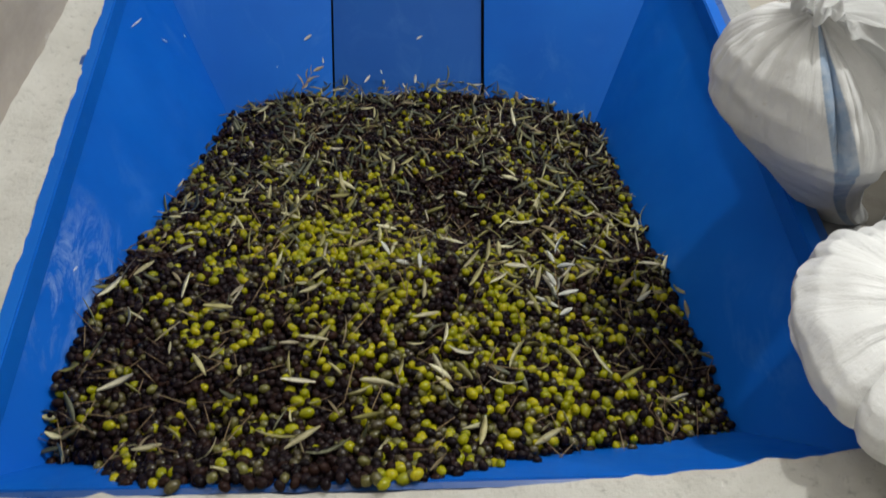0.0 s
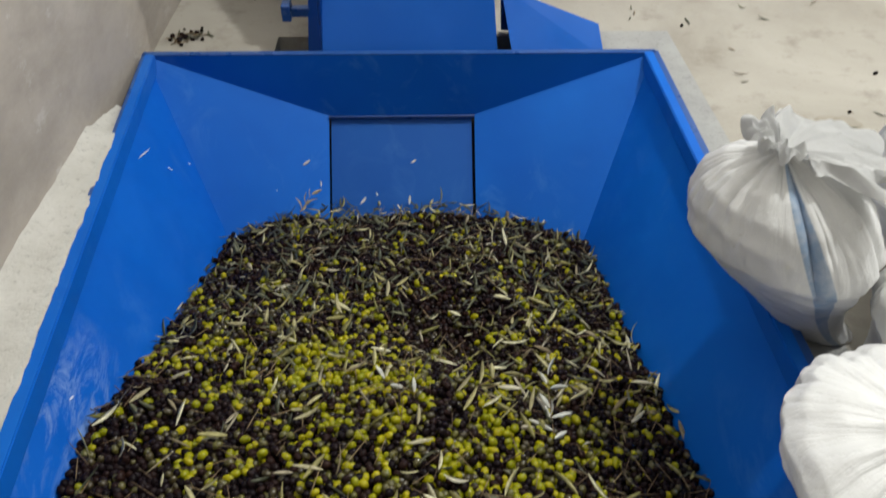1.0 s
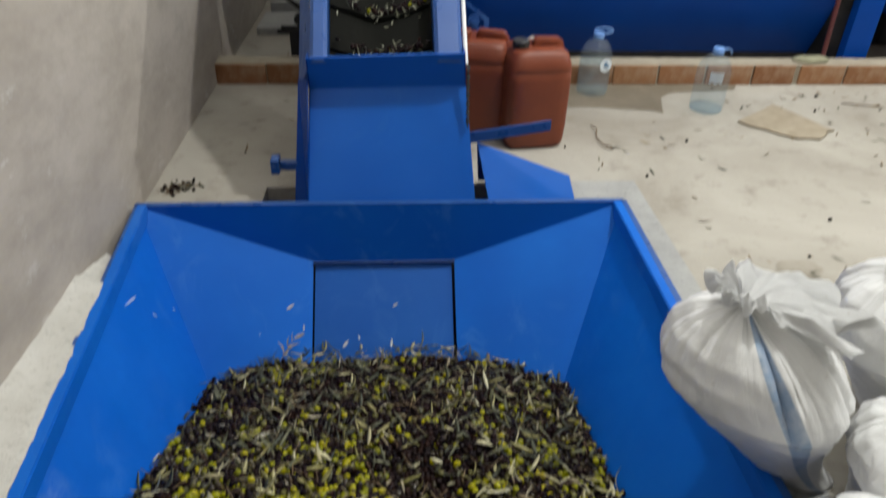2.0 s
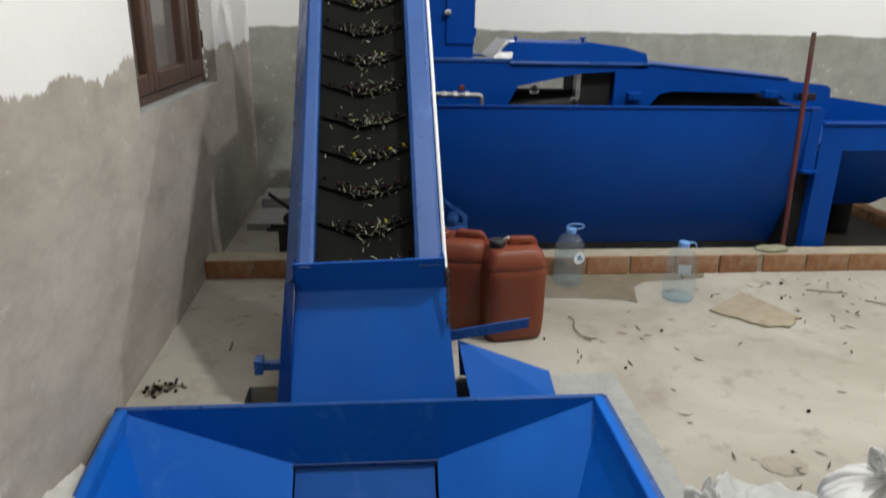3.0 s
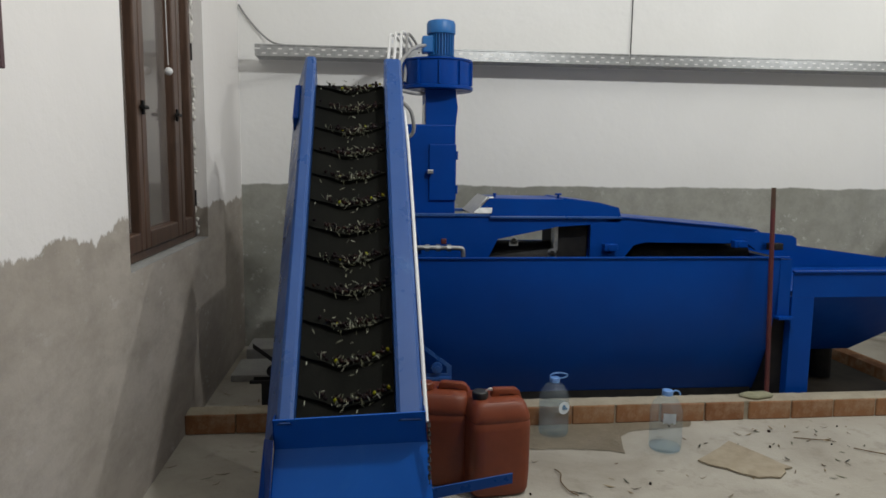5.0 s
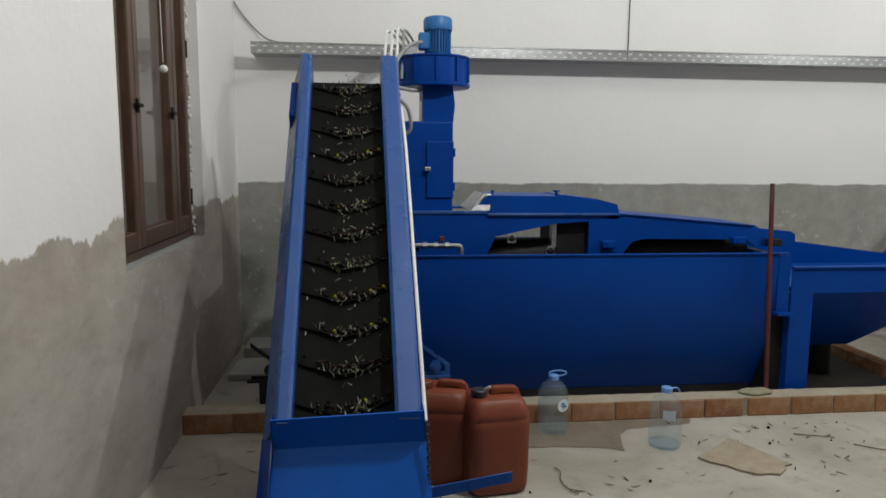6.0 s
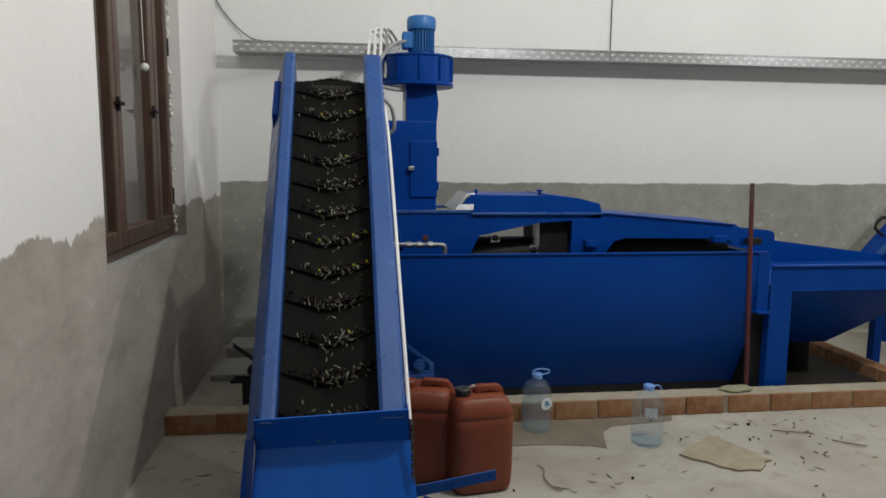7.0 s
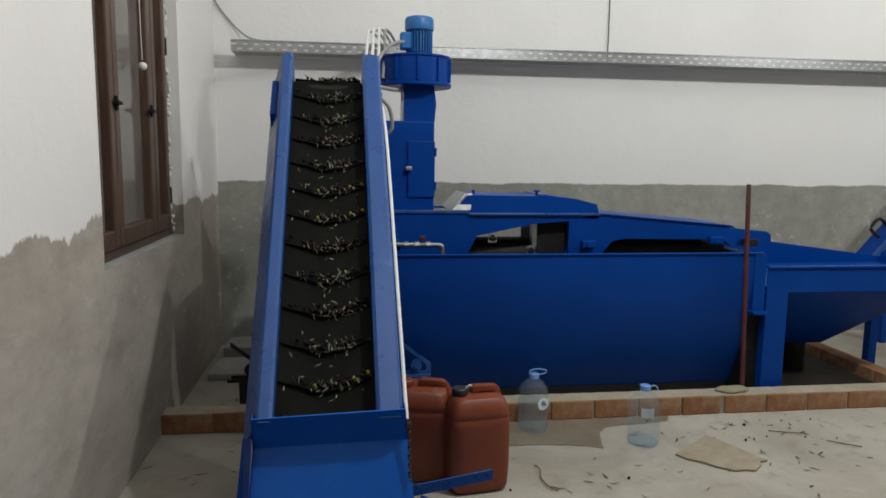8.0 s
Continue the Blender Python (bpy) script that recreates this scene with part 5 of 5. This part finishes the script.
def cables():
    for i, (dx, lift) in enumerate(((-0.02, 0.0), (0.015, 0.012), (0.05, 0.02), (0.085, 0.01))):
        c = thing("power_cable", "pale grey power cable bent over the machine", "cable", "cables by the fan")
        bm = bmesh.new()
        x = 1.05 + dx
        tube(bm, [(x - 0.005, 3.86, 1.84), (x + 0.01, 3.95, 2.02), (x + 0.03, 4.25, 2.17 + lift), (x + 0.10, 4.6, 2.19), (x + 0.15, 4.84, 2.14)], 0.009, 8)
        part("sheath", bm, M_WHITE_PVC if i < 3 else M_GREY_CABLE, c)
    for pts in ([(1.255, 3.92, 2.06), (1.18, 3.85, 2.03), (1.11, 3.78, 1.95), (1.08, 3.72, 1.86)], [(1.10, 3.70, 1.72), (1.16, 3.72, 1.66), (1.175, 3.75, 1.55), (1.12, 3.76, 1.52), (1.08, 3.72, 1.60)], [(1.09, 3.72, 1.78), (1.18, 3.78, 1.77), (1.24, 3.85, 1.775)]):
        c = thing("power_cable", "grey corrugated cable looping beside the tower", "cable", "cables by the fan")
        bm = bmesh.new()
        tube(bm, pts, 0.011, 8)
        part("sheath", bm, M_GREY_CABLE, c)


def feed_bin():
    b = thing("feed_bin", "blue steel discharge bin with tapered bottom on legs", "bin")
    x0, x1, yf, yb = 3.30, 4.55, 3.37, 4.02
    bm = bmesh.new()
    box(bm, x0, x1, yf, yf + 0.006, 0.645, 0.792)
    box(bm, x0, x1, yf - 0.012, yf + 0.02, 0.785, 0.797, bevel=0.003)
    part("front_wall", bm, M_BLUE, b)
    bm = bmesh.new()
    box(bm, x1 - 0.006, x1, yf + 0.01, yb, 0.645, 0.79)
    part("side_wall", bm, M_BLUE, b)
    bm = bmesh.new()
    sheet(bm, [(x0, yb, 0.64), (x1, yb, 0.64), (x1, yb, 0.755), (x0 + 0.42, yb, 0.862), (x0, yb, 0.862)], 0.006)
    part("back_wall", bm, M_BLUE, b)
    bm = bmesh.new()
    sheet(bm, [(x0 + 0.05, yf + 0.03, 0.66), (x1 - 0.01, yf + 0.03, 0.66), (x1 - 0.01, yb - 0.01, 0.72), (x0 + 0.05, yb - 0.01, 0.72)], 0.006)
    part("floor_plate", bm, M_BLUE, b)
    bm = bmesh.new()
    lo = [(3.66, 3.74), (3.94, 3.74), (3.94, 3.90), (3.66, 3.90)]
    hi = [(3.42, yf + 0.03), (4.42, yf + 0.03), (4.42, yb - 0.02), (3.42, yb - 0.02)]
    a = [bm.verts.new((*p, 0.24)) for p in lo]
    c = [bm.verts.new((*p, 0.642)) for p in hi]
    for i in range(4):
        j = (i + 1) % 4
        bm.faces.new((a[i], a[j], c[j], c[i]))
    bm.faces.new(a[::-1])
    part("tapered_bottom", bm, M_BLUE, b)
    # added dark cylinder in place of plain shade below the taper
    bm = bmesh.new()
    cyl(bm, (3.80, 3.82, 0.045), (3.80, 3.82, 0.25), 0.075, seg=20)
    part("outlet_pipe", bm, M_IRON, b)
    bm = bmesh.new()
    box(bm, 3.46, 4.14, 3.44, 4.25, 0.0, 0.05, bevel=0.01)
    part("sludge_tray", bm, M_SLUDGE, b, "tray of dark wet sludge")
    for x, y in ((x0, yf), (4.21, yf), (x0, yb - 0.08), (x1 - 0.10, yb - 0.08)):
        bm = bmesh.new()
        wdt = 0.135 if y == yf and x == x0 else 0.06
        box(bm, x, x + wdt, y, y + 0.06, 0.0, 0.645, bevel=0.004)
        part("leg", bm, M_BLUE, b)


def small_elevator():
    e = thing("screw_elevator", "inclined blue elevator tube with a lifting ring", "elevator")
    m = Matrix.Translation((4.62, 4.55, 0.30)) @ Matrix.Rotation(radians(-48), 4, "Y")
    bm = bmesh.new()
    box(bm, 0.25, 2.6, -0.09, 0.09, -0.05, 0.10, m, bevel=0.01)
    part("casing", bm, M_BLUE, e)
    bm = bmesh.new()
    box(bm, 0.26, 2.5, -0.112, -0.09, 0.07, 0.11, m, bevel=0.004)
    part("edge_strip", bm, M_BLUE_LIGHT, e)
    bm = bmesh.new()
    tube(bm, [m @ Vector((0.62, 0.0, 0.10)), m @ Vector((0.62, 0, 0.20)), m @ Vector((0.72, 0, 0.20)), m @ Vector((0.72, 0, 0.10))], 0.012, 8)
    part("lifting_ring", bm, M_IRON, e)
    bm = bmesh.new()
    box(bm, 5.03, 5.08, 4.52, 4.58, 0.0, 0.74, bevel=0.004)
    part("leg", bm, M_BLUE, e)


# ---------------------------------------------------------------- loose things
def jerrycan(x, y, yaw, cap):
    j = thing("jerrycan", "reddish-brown plastic jerrycan" + (" with a black screw cap" if cap else " with its handle up"), "jerrycan", "jerrycans by the conveyor", pose(x, y, 0, 0, 0, yaw))
    def sq(px, py, z):
        r = math.hypot(px, py)
        if r < 1e-6:
            return px, py
        k = 6.5
        a, b = px / r, py / r
        s = (abs(a) ** k + abs(b) ** k) ** (-1 / k)
        return a * s * r * 1.0, b * s * r * 0.92
    bm = bmesh.new()
    lathe(bm, [(0.0, 0.004), (0.108, 0.004), (0.119, 0.012), (0.125, 0.03), (0.129, 0.10), (0.130, 0.29), (0.1295, 0.318), (0.1265, 0.322), (0.1265, 0.327), (0.129, 0.331), (0.126, 0.352), (0.112, 0.392), (0.098, 0.404), (0.0, 0.406)], 48, None, sq)
    part("can_body", bm, M_CAN, j, smooth=True)
    bm = bmesh.new()
    prism(bm, [(-0.022, 0.400), (-0.016, 0.430), (-0.006, 0.438), (0.088, 0.434), (0.104, 0.424), (0.116, 0.385), (0.090, 0.392), (0.084, 0.410), (0.076, 0.416), (0.012, 0.418), (0.004, 0.410), (0.002, 0.400)], "y", -0.019, 0.019)
    bmesh.ops.bevel(bm, geom=list(bm.edges), offset=0.005, segments=2, affect="EDGES", profile=0.5)
    part("handle", bm, M_CAN, j, smooth=True)
    bm = bmesh.new()
    lathe(bm, [(0.031, 0.395), (0.031, 0.412), (0.034, 0.413), (0.034, 0.432), (0.030, 0.436), (0.0, 0.437)], 20, Matrix.Translation((-0.072, -0.02, 0)))
    c = part("cap", bm, M_CAP if cap else M_CAN, j, smooth=True)
    if cap:
        bm = bmesh.new()
        tube(bm, [(-0.05, -0.03, 0.436), (-0.035, -0.04, 0.450), (-0.025, -0.03, 0.440), (-0.03, -0.015, 0.436)], 0.004, 6)
        part("string", bm, M_FOAM, c, "knotted pale string")
    return j


def bottle(x, y, yaw, water, label_dot):
    b = thing("water_bottle", "clear plastic five-litre bottle, " + ("half full of water" if label_dot else "nearly empty"), "bottle", "bottles by the kerb", pose(x, y, 0, 0, 0, yaw))
    R = 0.077
    outer = [(0.055, 0.002), (R - 0.006, 0.006), (R, 0.02), (R, 0.10), (R - 0.003, 0.105), (R, 0.112), (R, 0.175), (R - 0.003, 0.18), (R, 0.187), (R - 0.001, 0.205), (R - 0.012, 0.235), (0.045, 0.262), (0.027, 0.272), (0.024, 0.285)]
    bm = bmesh.new()
    lathe(bm, [(0.0, 0.004)] + outer, 40)
    bm.faces.ensure_lookup_table()
    s = part("bottle_body", bm, M_PET, b, smooth=True)
    s.visible_shadow = False
    bm = bmesh.new()
    lathe(bm, [(0.0, 0.008), (R - 0.008, 0.010), (R - 0.003, 0.022), (R - 0.003, water), (0.0, water)], 36)
    w = part("water", bm, M_WATER, b, "clear water", smooth=True)
    w.visible_shadow = False
    bm = bmesh.new()
    lathe(bm, [(0.026, 0.276), (0.026, 0.298), (0.023, 0.301), (0.0, 0.302)], 24)
    part("cap", bm, M_BLUE_PLASTIC, b, "blue screw cap", smooth=True)
    bm = bmesh.new()
    if label_dot:
        tube(bm, [(-0.02, 0, 0.282), (-0.022, 0, 0.312), (0.02, 0, 0.322), (0.062, 0, 0.314), (0.058, 0, 0.300), (0.022, 0, 0.292)], 0.004, 6)
    else:
        tube(bm, [(0.022, 0, 0.280), (0.05, 0, 0.290), (0.075, 0, 0.280), (0.085, 0, 0.262)], 0.004, 6)
    part("carry_loop", bm, M_BLUE_PLASTIC, b, "thin blue carrying loop")
    bm = bmesh.new()
    if label_dot:
        bmesh.ops.create_circle(bm, cap_ends=True, segments=24, radius=0.032, matrix=pose(0.03, -R - 0.004, 0.165, 90, 0, 18))
        lab = part("label", bm, M_LABEL, b, "round pale label")
        bm = bmesh.new()
        box(bm, 0.012, 0.046, -R - 0.0075, -R - 0.0055, 0.158, 0.166, None)
        prism(bm, [(0.016, 0.168), (0.042, 0.168), (0.030, 0.184)], "y", -R - 0.0075, -R - 0.0055)
        part("label_mark", bm, M_LABEL_INK, lab)
    else:
        cols = []
        for i in range(8):
            a = -2.5 + i * 0.11
            cols.append([bm.verts.new(((R + 0.002) * math.cos(a), (R + 0.002) * math.sin(a), z)) for z in (0.155 + 0.004 * (i % 3), 0.208)])
        for p, q in zip(cols, cols[1:]):
            bm.faces.new((p[0], q[0], q[1], p[1]))
        bmesh.ops.solidify(bm, geom=list(bm.faces), thickness=0.0006)
        part("label", bm, M_LABEL, b, "pale remains of a label")
    return b


def red_stick():
    s = thing("broom_stick", "worn red painted wooden broom stick leaning on the machine", "stick")
    a, b = Vector((3.135, 3.285, 0.11)), Vector((3.13, 3.345, 1.262))
    bm = bmesh.new()
    cyl(bm, a, a + (b - a) * 0.90, 0.0125, seg=14)
    part("shaft", bm, M_RED, s, smooth=True)
    bm = bmesh.new()
    cyl(bm, a + (b - a) * 0.90, b, 0.0135, 0.012, seg=14)
    part("grip", bm, M_WOOD, s, "bare worn wooden end", smooth=True)


def cable_tray():
    t = thing("cable_tray", "perforated galvanised cable tray fixed along the wall", "cable tray")
    z0, z1, y0, y1 = 2.090, 2.169, 4.72, WALL_B - 0.003
    pitch = 0.073
    for xa, xb in ((0.145, 2.790), (2.796, WALL_R - 0.05)):
        n = int((xb - xa) / pitch)
        st = (xb - xa) / n
        # front face and floor, both with rows of slots left open
        bm = bmesh.new()
        for a, b in ((z0, z0 + 0.014), (z0 + 0.022, z0 + 0.044), (z0 + 0.053, z1 - 0.012)):
            box(bm, xa, xb, y0, y0 + 0.002, a, b)
        for k, (a, b) in enumerate(((z0 + 0.014, z0 + 0.022), (z0 + 0.044, z0 + 0.053))):
            for i in range(n):
                x = xa + i * st + (st / 2 if k else 0)
                box(bm, x, min(x + st * 0.64, xb), y0, y0 + 0.002, a, b)
        box(bm, xa, xb, y0 - 0.004, y0 + 0.016, z1 - 0.012, z1, bevel=0.003)
        part("tray_face", bm, M_GALV, t)
        bm = bmesh.new()
        for a, b in ((y0 + 0.002, y0 + 0.05), (y0 + 0.065, y0 + 0.15), (y0 + 0.165, y1)):
            box(bm, xa, xb, a, b, z0, z0 + 0.002)
        for a, b in ((y0 + 0.05, y0 + 0.065), (y0 + 0.15, y0 + 0.165)):
            for i in range(n):
                x = xa + i * st
                box(bm, x, min(x + st * 0.55, xb), a, b, z0, z0 + 0.002)
        part("tray_floor", bm, M_GALV, t)
    for pts, name, mat, r in (([(0.012, 4.90, 2.46), (0.06, 4.905, 2.385), (0.15, 4.90, 2.28), (0.25, 4.85, 2.20), (0.37, 4.74, 2.165)], "wall_cable", M_GREY_CABLE, 0.006), ([(2.87, 4.912, CEIL), (2.87, 4.912, 2.6), (2.865, 4.905, 2.10)], "thin_wire", M_IRON, 0.004)):
        c = thing(name, "loose grey cable running down the wall" if r > 0.005 else "thin dark wire hanging down the wall", "cable")
        bm = bmesh.new()
        tube(bm, pts, r, 8)
        part("sheath", bm, mat, c)


def kerb():
    k = tagged(new("kerb"), "low kerb of reddish clay bricks laid in mortar", "kerb", kind="structure")
    bm = bmesh.new()
    box(bm, 0.002, 5.6, 3.212, 3.308, 0.0, 0.094)
    box(bm, 4.20, 4.29, 3.308, 4.55, 0.0, 0.09)
    part("mortar_core", bm, M_MORTAR, k, "sandy mortar bed")
    bm = bmesh.new()
    rows = []
    for i, x in enumerate(np.linspace(0.004, 5.6, 150)):
        w = 0.006 * nz(x, 1, 0, 14)
        e = 0.004 * nz(x, 7, 0, 30)
        rows.append([bm.verts.new(p) for p in ((x, 3.208 + w, 0.092), (x, 3.206 + w, 0.103 + e), (x, 3.25, 0.109 + e), (x, 3.316 + w, 0.106 + e), (x, 3.318 + w, 0.088))])
    for a, b in zip(rows, rows[1:]):
        for i in range(4):
            bm.faces.new((a[i], b[i], b[i + 1], a[i + 1]))
    part("mortar_cap", bm, M_MORTAR, k, "uneven sandy mortar capping", smooth=True)
    me_cache = {}
    def brick(x0, x1, y0=3.2, y1=3.31, along=True):
        x0, x1 = x0 - 0.005, x1 + 0.005
        L = round(x1 - x0, 3)
        if L not in me_cache:
            b = bmesh.new()
            box(b, -L / 2, L / 2, -0.055, 0.055, -0.049, 0.052, bevel=0.006)
            me_cache[L] = finish("brick", b, M_BRICK)
        ob = new("brick", me_cache[L])
        ob.parent = k
        ob.matrix_basis = pose((x0 + x1) / 2 if along else y0, (y0 + y1) / 2 + random.uniform(-0.003, 0.003) if along else (x0 + x1) / 2, 0.049, random.uniform(-1, 1), random.uniform(-0.5, 0.5), random.uniform(-0.8, 0.8) + (0 if along else 90))
    x = 0.006
    while x < 2.2:
        brick(x, min(x + 0.236, 2.226))
        x += 0.25
        if x + 0.236 > 2.26:
            break
    for a, b in ((2.246, 2.476), (2.496, 2.726), (2.746, 2.955), (2.995, 3.225), (3.245, 3.475), (3.495, 3.725), (3.745, 3.975), (3.995, 4.225), (4.245, 4.475), (4.495, 4.725), (4.745, 4.975), (4.995, 5.225)):
        brick(a, b)
    y = 3.325
    while y < 4.4:
        brick(y, y + 0.236, 4.245, 4.245, False)
        y += 0.25
    bm = bmesh.new()
    bmesh.ops.create_icosphere(bm, subdivisions=3, radius=1.0, matrix=pose(3.06, 3.262, 0.117) @ Matrix.Diagonal((0.10, 0.045, 0.018, 1)))
    for v in bm.verts:
        v.co += Vector((0.008, 0.006, 0.004)) * nz(*v.co, 25)
    tagged(part("flat_stone", bm, M_GREENISH, smooth=True), "flat greenish stone slab lying on the kerb", "stone")


def floor_litter():
    # damp patch round the bottles
    bm = bmesh.new()
    rim = []
    out = [(1.42, 2.93), (1.69, 2.89), (1.92, 2.88), (2.08, 2.85), (2.145, 2.81), (2.17, 2.91), (2.20, 3.015), (2.285, 3.085), (2.41, 3.10), (2.62, 3.12), (2.66, 3.195), (1.42, 3.195)]
    for (ax, ay), (bx, by) in zip(out, out[1:] + out[:1]):
        for i in range(6):
            x, y = ax + (bx - ax) * i / 6, ay + (by - ay) * i / 6
            y += 0 if ay == by else 0.012 * nz(x, y, 3, 22)
            rim.append(bm.verts.new((x, min(y, 3.195), 0.003)))
    bm.faces.new(rim)
    tagged(part("damp_patch", bm, M_DAMP), "dark damp patch on the concrete by the kerb", "damp patch", kind="structure")
    bm = bmesh.new()
    rim = []
    for i in range(40):
        a = 2 * math.pi * i / 40
        r = 1 + 0.25 * nz(math.cos(a) * 2, math.sin(a) * 2, 8) + 0.1 * nz(math.cos(a) * 6, math.sin(a) * 6, 2)
        rim.append(bm.verts.new((2.16 + 0.075 * r * math.cos(a), 1.52 + 0.05 * r * math.sin(a), 0.003)))
    bm.faces.new(rim)
    tagged(part("stain", bm, M_STAIN), "brown oily stain on the concrete", "stain", kind="structure")
    # cardboard
    c = thing("cardboard_piece", "torn flat piece of brown cardboard on the floor", "cardboard")
    bm = bmesh.new()
    out = [(2.457, 2.698), (2.54, 2.76), (2.63, 2.827), (2.717, 2.903), (2.74, 2.85), (2.79, 2.74), (2.83, 2.627), (2.856, 2.587), (2.81, 2.575), (2.80, 2.545), (2.741, 2.492), (2.70, 2.505), (2.644, 2.502), (2.578, 2.556), (2.55, 2.60), (2.49, 2.645)]
    prism(bm, out, "z", 0.004, 0.011)
    part("cardboard", bm, M_CARD, c)
    # loose leaves, pips and bits
    heap = Heap()
    spots = [(0.09, 2.1, 0.04, 60), (3.1, 2.95, 0.35, 44), (1.9, 2.5, 0.25, 16), (2.5, 2.3, 0.6, 26), (2.1, 1.7, 0.45, 8), (0.35, 2.6, 0.25, 14), (3.6, 2.6, 0.6, 30), (0.25, 3.6, 0.18, 12), (2.2, 1.5, 0.10, 8)]
    for x, y, s, n in spots:
        for _ in range(n):
            px, py = x + random.gauss(0, s), y + random.gauss(0, s * 0.6)
            if px < 0.03 or 3.17 < py < 3.33 or (px < 1.72 and py < 2.2 and not (px < 0.3 and py > 1.95)) or py > 4.8:
                continue
            if random.random() < (0.55 if x < 0.2 else 0.09):
                size = random.uniform(0.004, 0.008)
                heap.add(*BALL_LOW, rnd_xf((px, py, size * 0.8)) @ Matrix.Diagonal((size, size, size * 1.25, 1)), 0)
            else:
                vs, fs = leaf_shape(random.uniform(0.02, 0.055), random.uniform(0.005, 0.009), random.uniform(0, 0.6), 0.2)
                heap.add(vs, fs, Matrix.Translation((px, py, 0.004)) @ Euler((random.gauss(0, 0.15), random.gauss(0, 0.1), random.uniform(0, 6.28))).to_matrix().to_4x4(), 1 if random.random() < 0.6 else 2)
    ob = new("floor_litter", heap.mesh("floor_litter", [M_OLIVE_BLACK, M_TWIG, M_LEAF_DARK]))
    tagged(ob, "dry leaves, twigs and fallen olives on the floor", "litter", kind="stuff")
    for pts in ([(1.760, 2.655, 0.008), (1.772, 2.60, 0.012), (1.755, 2.53, 0.008), (1.765, 2.44, 0.01), (1.795, 2.40, 0.008)], [(3.30, 2.78, 0.006), (3.36, 2.71, 0.012), (3.42, 2.69, 0.006)], [(3.08, 2.93, 0.006), (3.2, 2.88, 0.01), (3.26, 2.90, 0.006)]):
        t = thing("twig", "dry brown twig lying on the concrete floor", "twig", "twigs on the floor")
        bm = bmesh.new()
        tube(bm, pts, 0.0026, 6)
        p0 = Vector(pts[-2])
        tube(bm, [p0, p0 + Vector((0.03, -0.02, 0.002))], 0.002, 5)
        part("stem", bm, M_TWIG, t)
    # boards on the ground by the corner
    s = thing("paving_slab", "pale cement slab lying by the corner", "slab")
    bm = bmesh.new()
    box(bm, 0.06, 0.52, 4.05, 4.42, 0.0, 0.045, bevel=0.006)
    part("slab", bm, M_LEDGE, s)
    s = thing("paving_slab", "pale cement slab lying by the corner", "slab")
    bm = bmesh.new()
    box(bm, 0.08, 0.50, 4.50, 4.80, 0.0, 0.09, bevel=0.006)
    part("slab", bm, M_LEDGE, s)


def ceiling_lamps():
    for lx, ly, lz, _ in LAMPS:
        c = thing("ceiling_lamp", "bare white ceiling lamp with a lit bulb", "lamp", "ceiling lamps")
        bm = bmesh.new()
        cyl(bm, (lx, ly, CEIL - 0.03), (lx, ly, CEIL), 0.05, seg=20)
        cyl(bm, (lx, ly, lz), (lx, ly, CEIL - 0.03), 0.02, seg=14)
        part("holder", bm, M_WHITE_PVC, c)
        bm = bmesh.new()
        bmesh.ops.create_uvsphere(bm, u_segments=18, v_segments=10, radius=0.05, matrix=Matrix.Translation((lx, ly, lz - 0.02)))
        g = part("bulb", bm, M_BULB, c, smooth=True)
        g.visible_shadow = False


structure()
window()
wall_panel()
hopper()
olive_pile()
stuck_bits()
for x, y, yaw, k in ((0.757, 0.351, 80, 2), (1.05, 0.40, -10, 4), (0.28, 0.30, 150, 4), (0.26, 0.27, 115, 4), (1.04, 0.72, 30, 5), (0.62, 0.62, 20, 4), (0.50, 0.42, -20, 3), (0.56, 0.86, 60, 4), (0.75, 0.78, 160, 4), (1.30, 0.72, 60, 3)):
    sprig(x, y, yaw, k)
sprig(1.18, 0.64, 88, 9, 0.17, 0.03, 0.0, mat=M_LEAF_PALE)
sprig(0.854, 0.68, 150, 3, 0.10, 0.024, 0.0, mat=M_LEAF_PALE)
sprig(0.525, 1.545, 75, 7, 0.11, 0.0, 0.3, -0.305, 0.55, M_LEAF_DRY)
sprig(0.95, 1.60, 10, 5, 0.09, 0.02, 0.6)
sack((1.79, 0.735, 0.0), (1.535, 0.765, 0.455), 0.168, 13, 0.725, 3, 0.13, 0.42, 0.6, 0.45, 1.1)
sack((1.86, 0.27, 0.0), (1.665, 0.315, 0.275), 0.250, 13, 0.0, 8, 0.085, 0.62, 0.8, 0.15, 0.4)
sack((1.93, 0.56, 0.0), (1.875, 0.57, 0.32), 0.165, 14, 0.0, 12, 0.14, 0.85, 0.8, 0.4, 0.7)
sack((2.12, 0.90, 0.0), (1.965, 0.895, 0.43), 0.175, 12, 0.0, 17, 0.18, 0.7, 0.8, 0.45, 0.9)
conveyor()
flap()
machine()
cables()
feed_bin()
small_elevator()
jerrycan(1.455, 2.53, 8, True)
jerrycan(1.245, 2.64, -12, False)
bottle(1.865, 3.085, 0, 0.16, True)
bottle(2.36, 2.85, 20, 0.014, False)
red_stick()
cable_tray()
kerb()
floor_litter()
ceiling_lamps()


def motions():
    # each cleat rides round the belt
    start = 1.071 - TAIL - SPEED * 8.0
    for i, ob in enumerate(CLEATS):
        s0 = start + i * PITCH
        walk(ob, [(t, belt_pose(s0 + SPEED * t)) for t in np.linspace(0, 8, 33).tolist()])


motions()
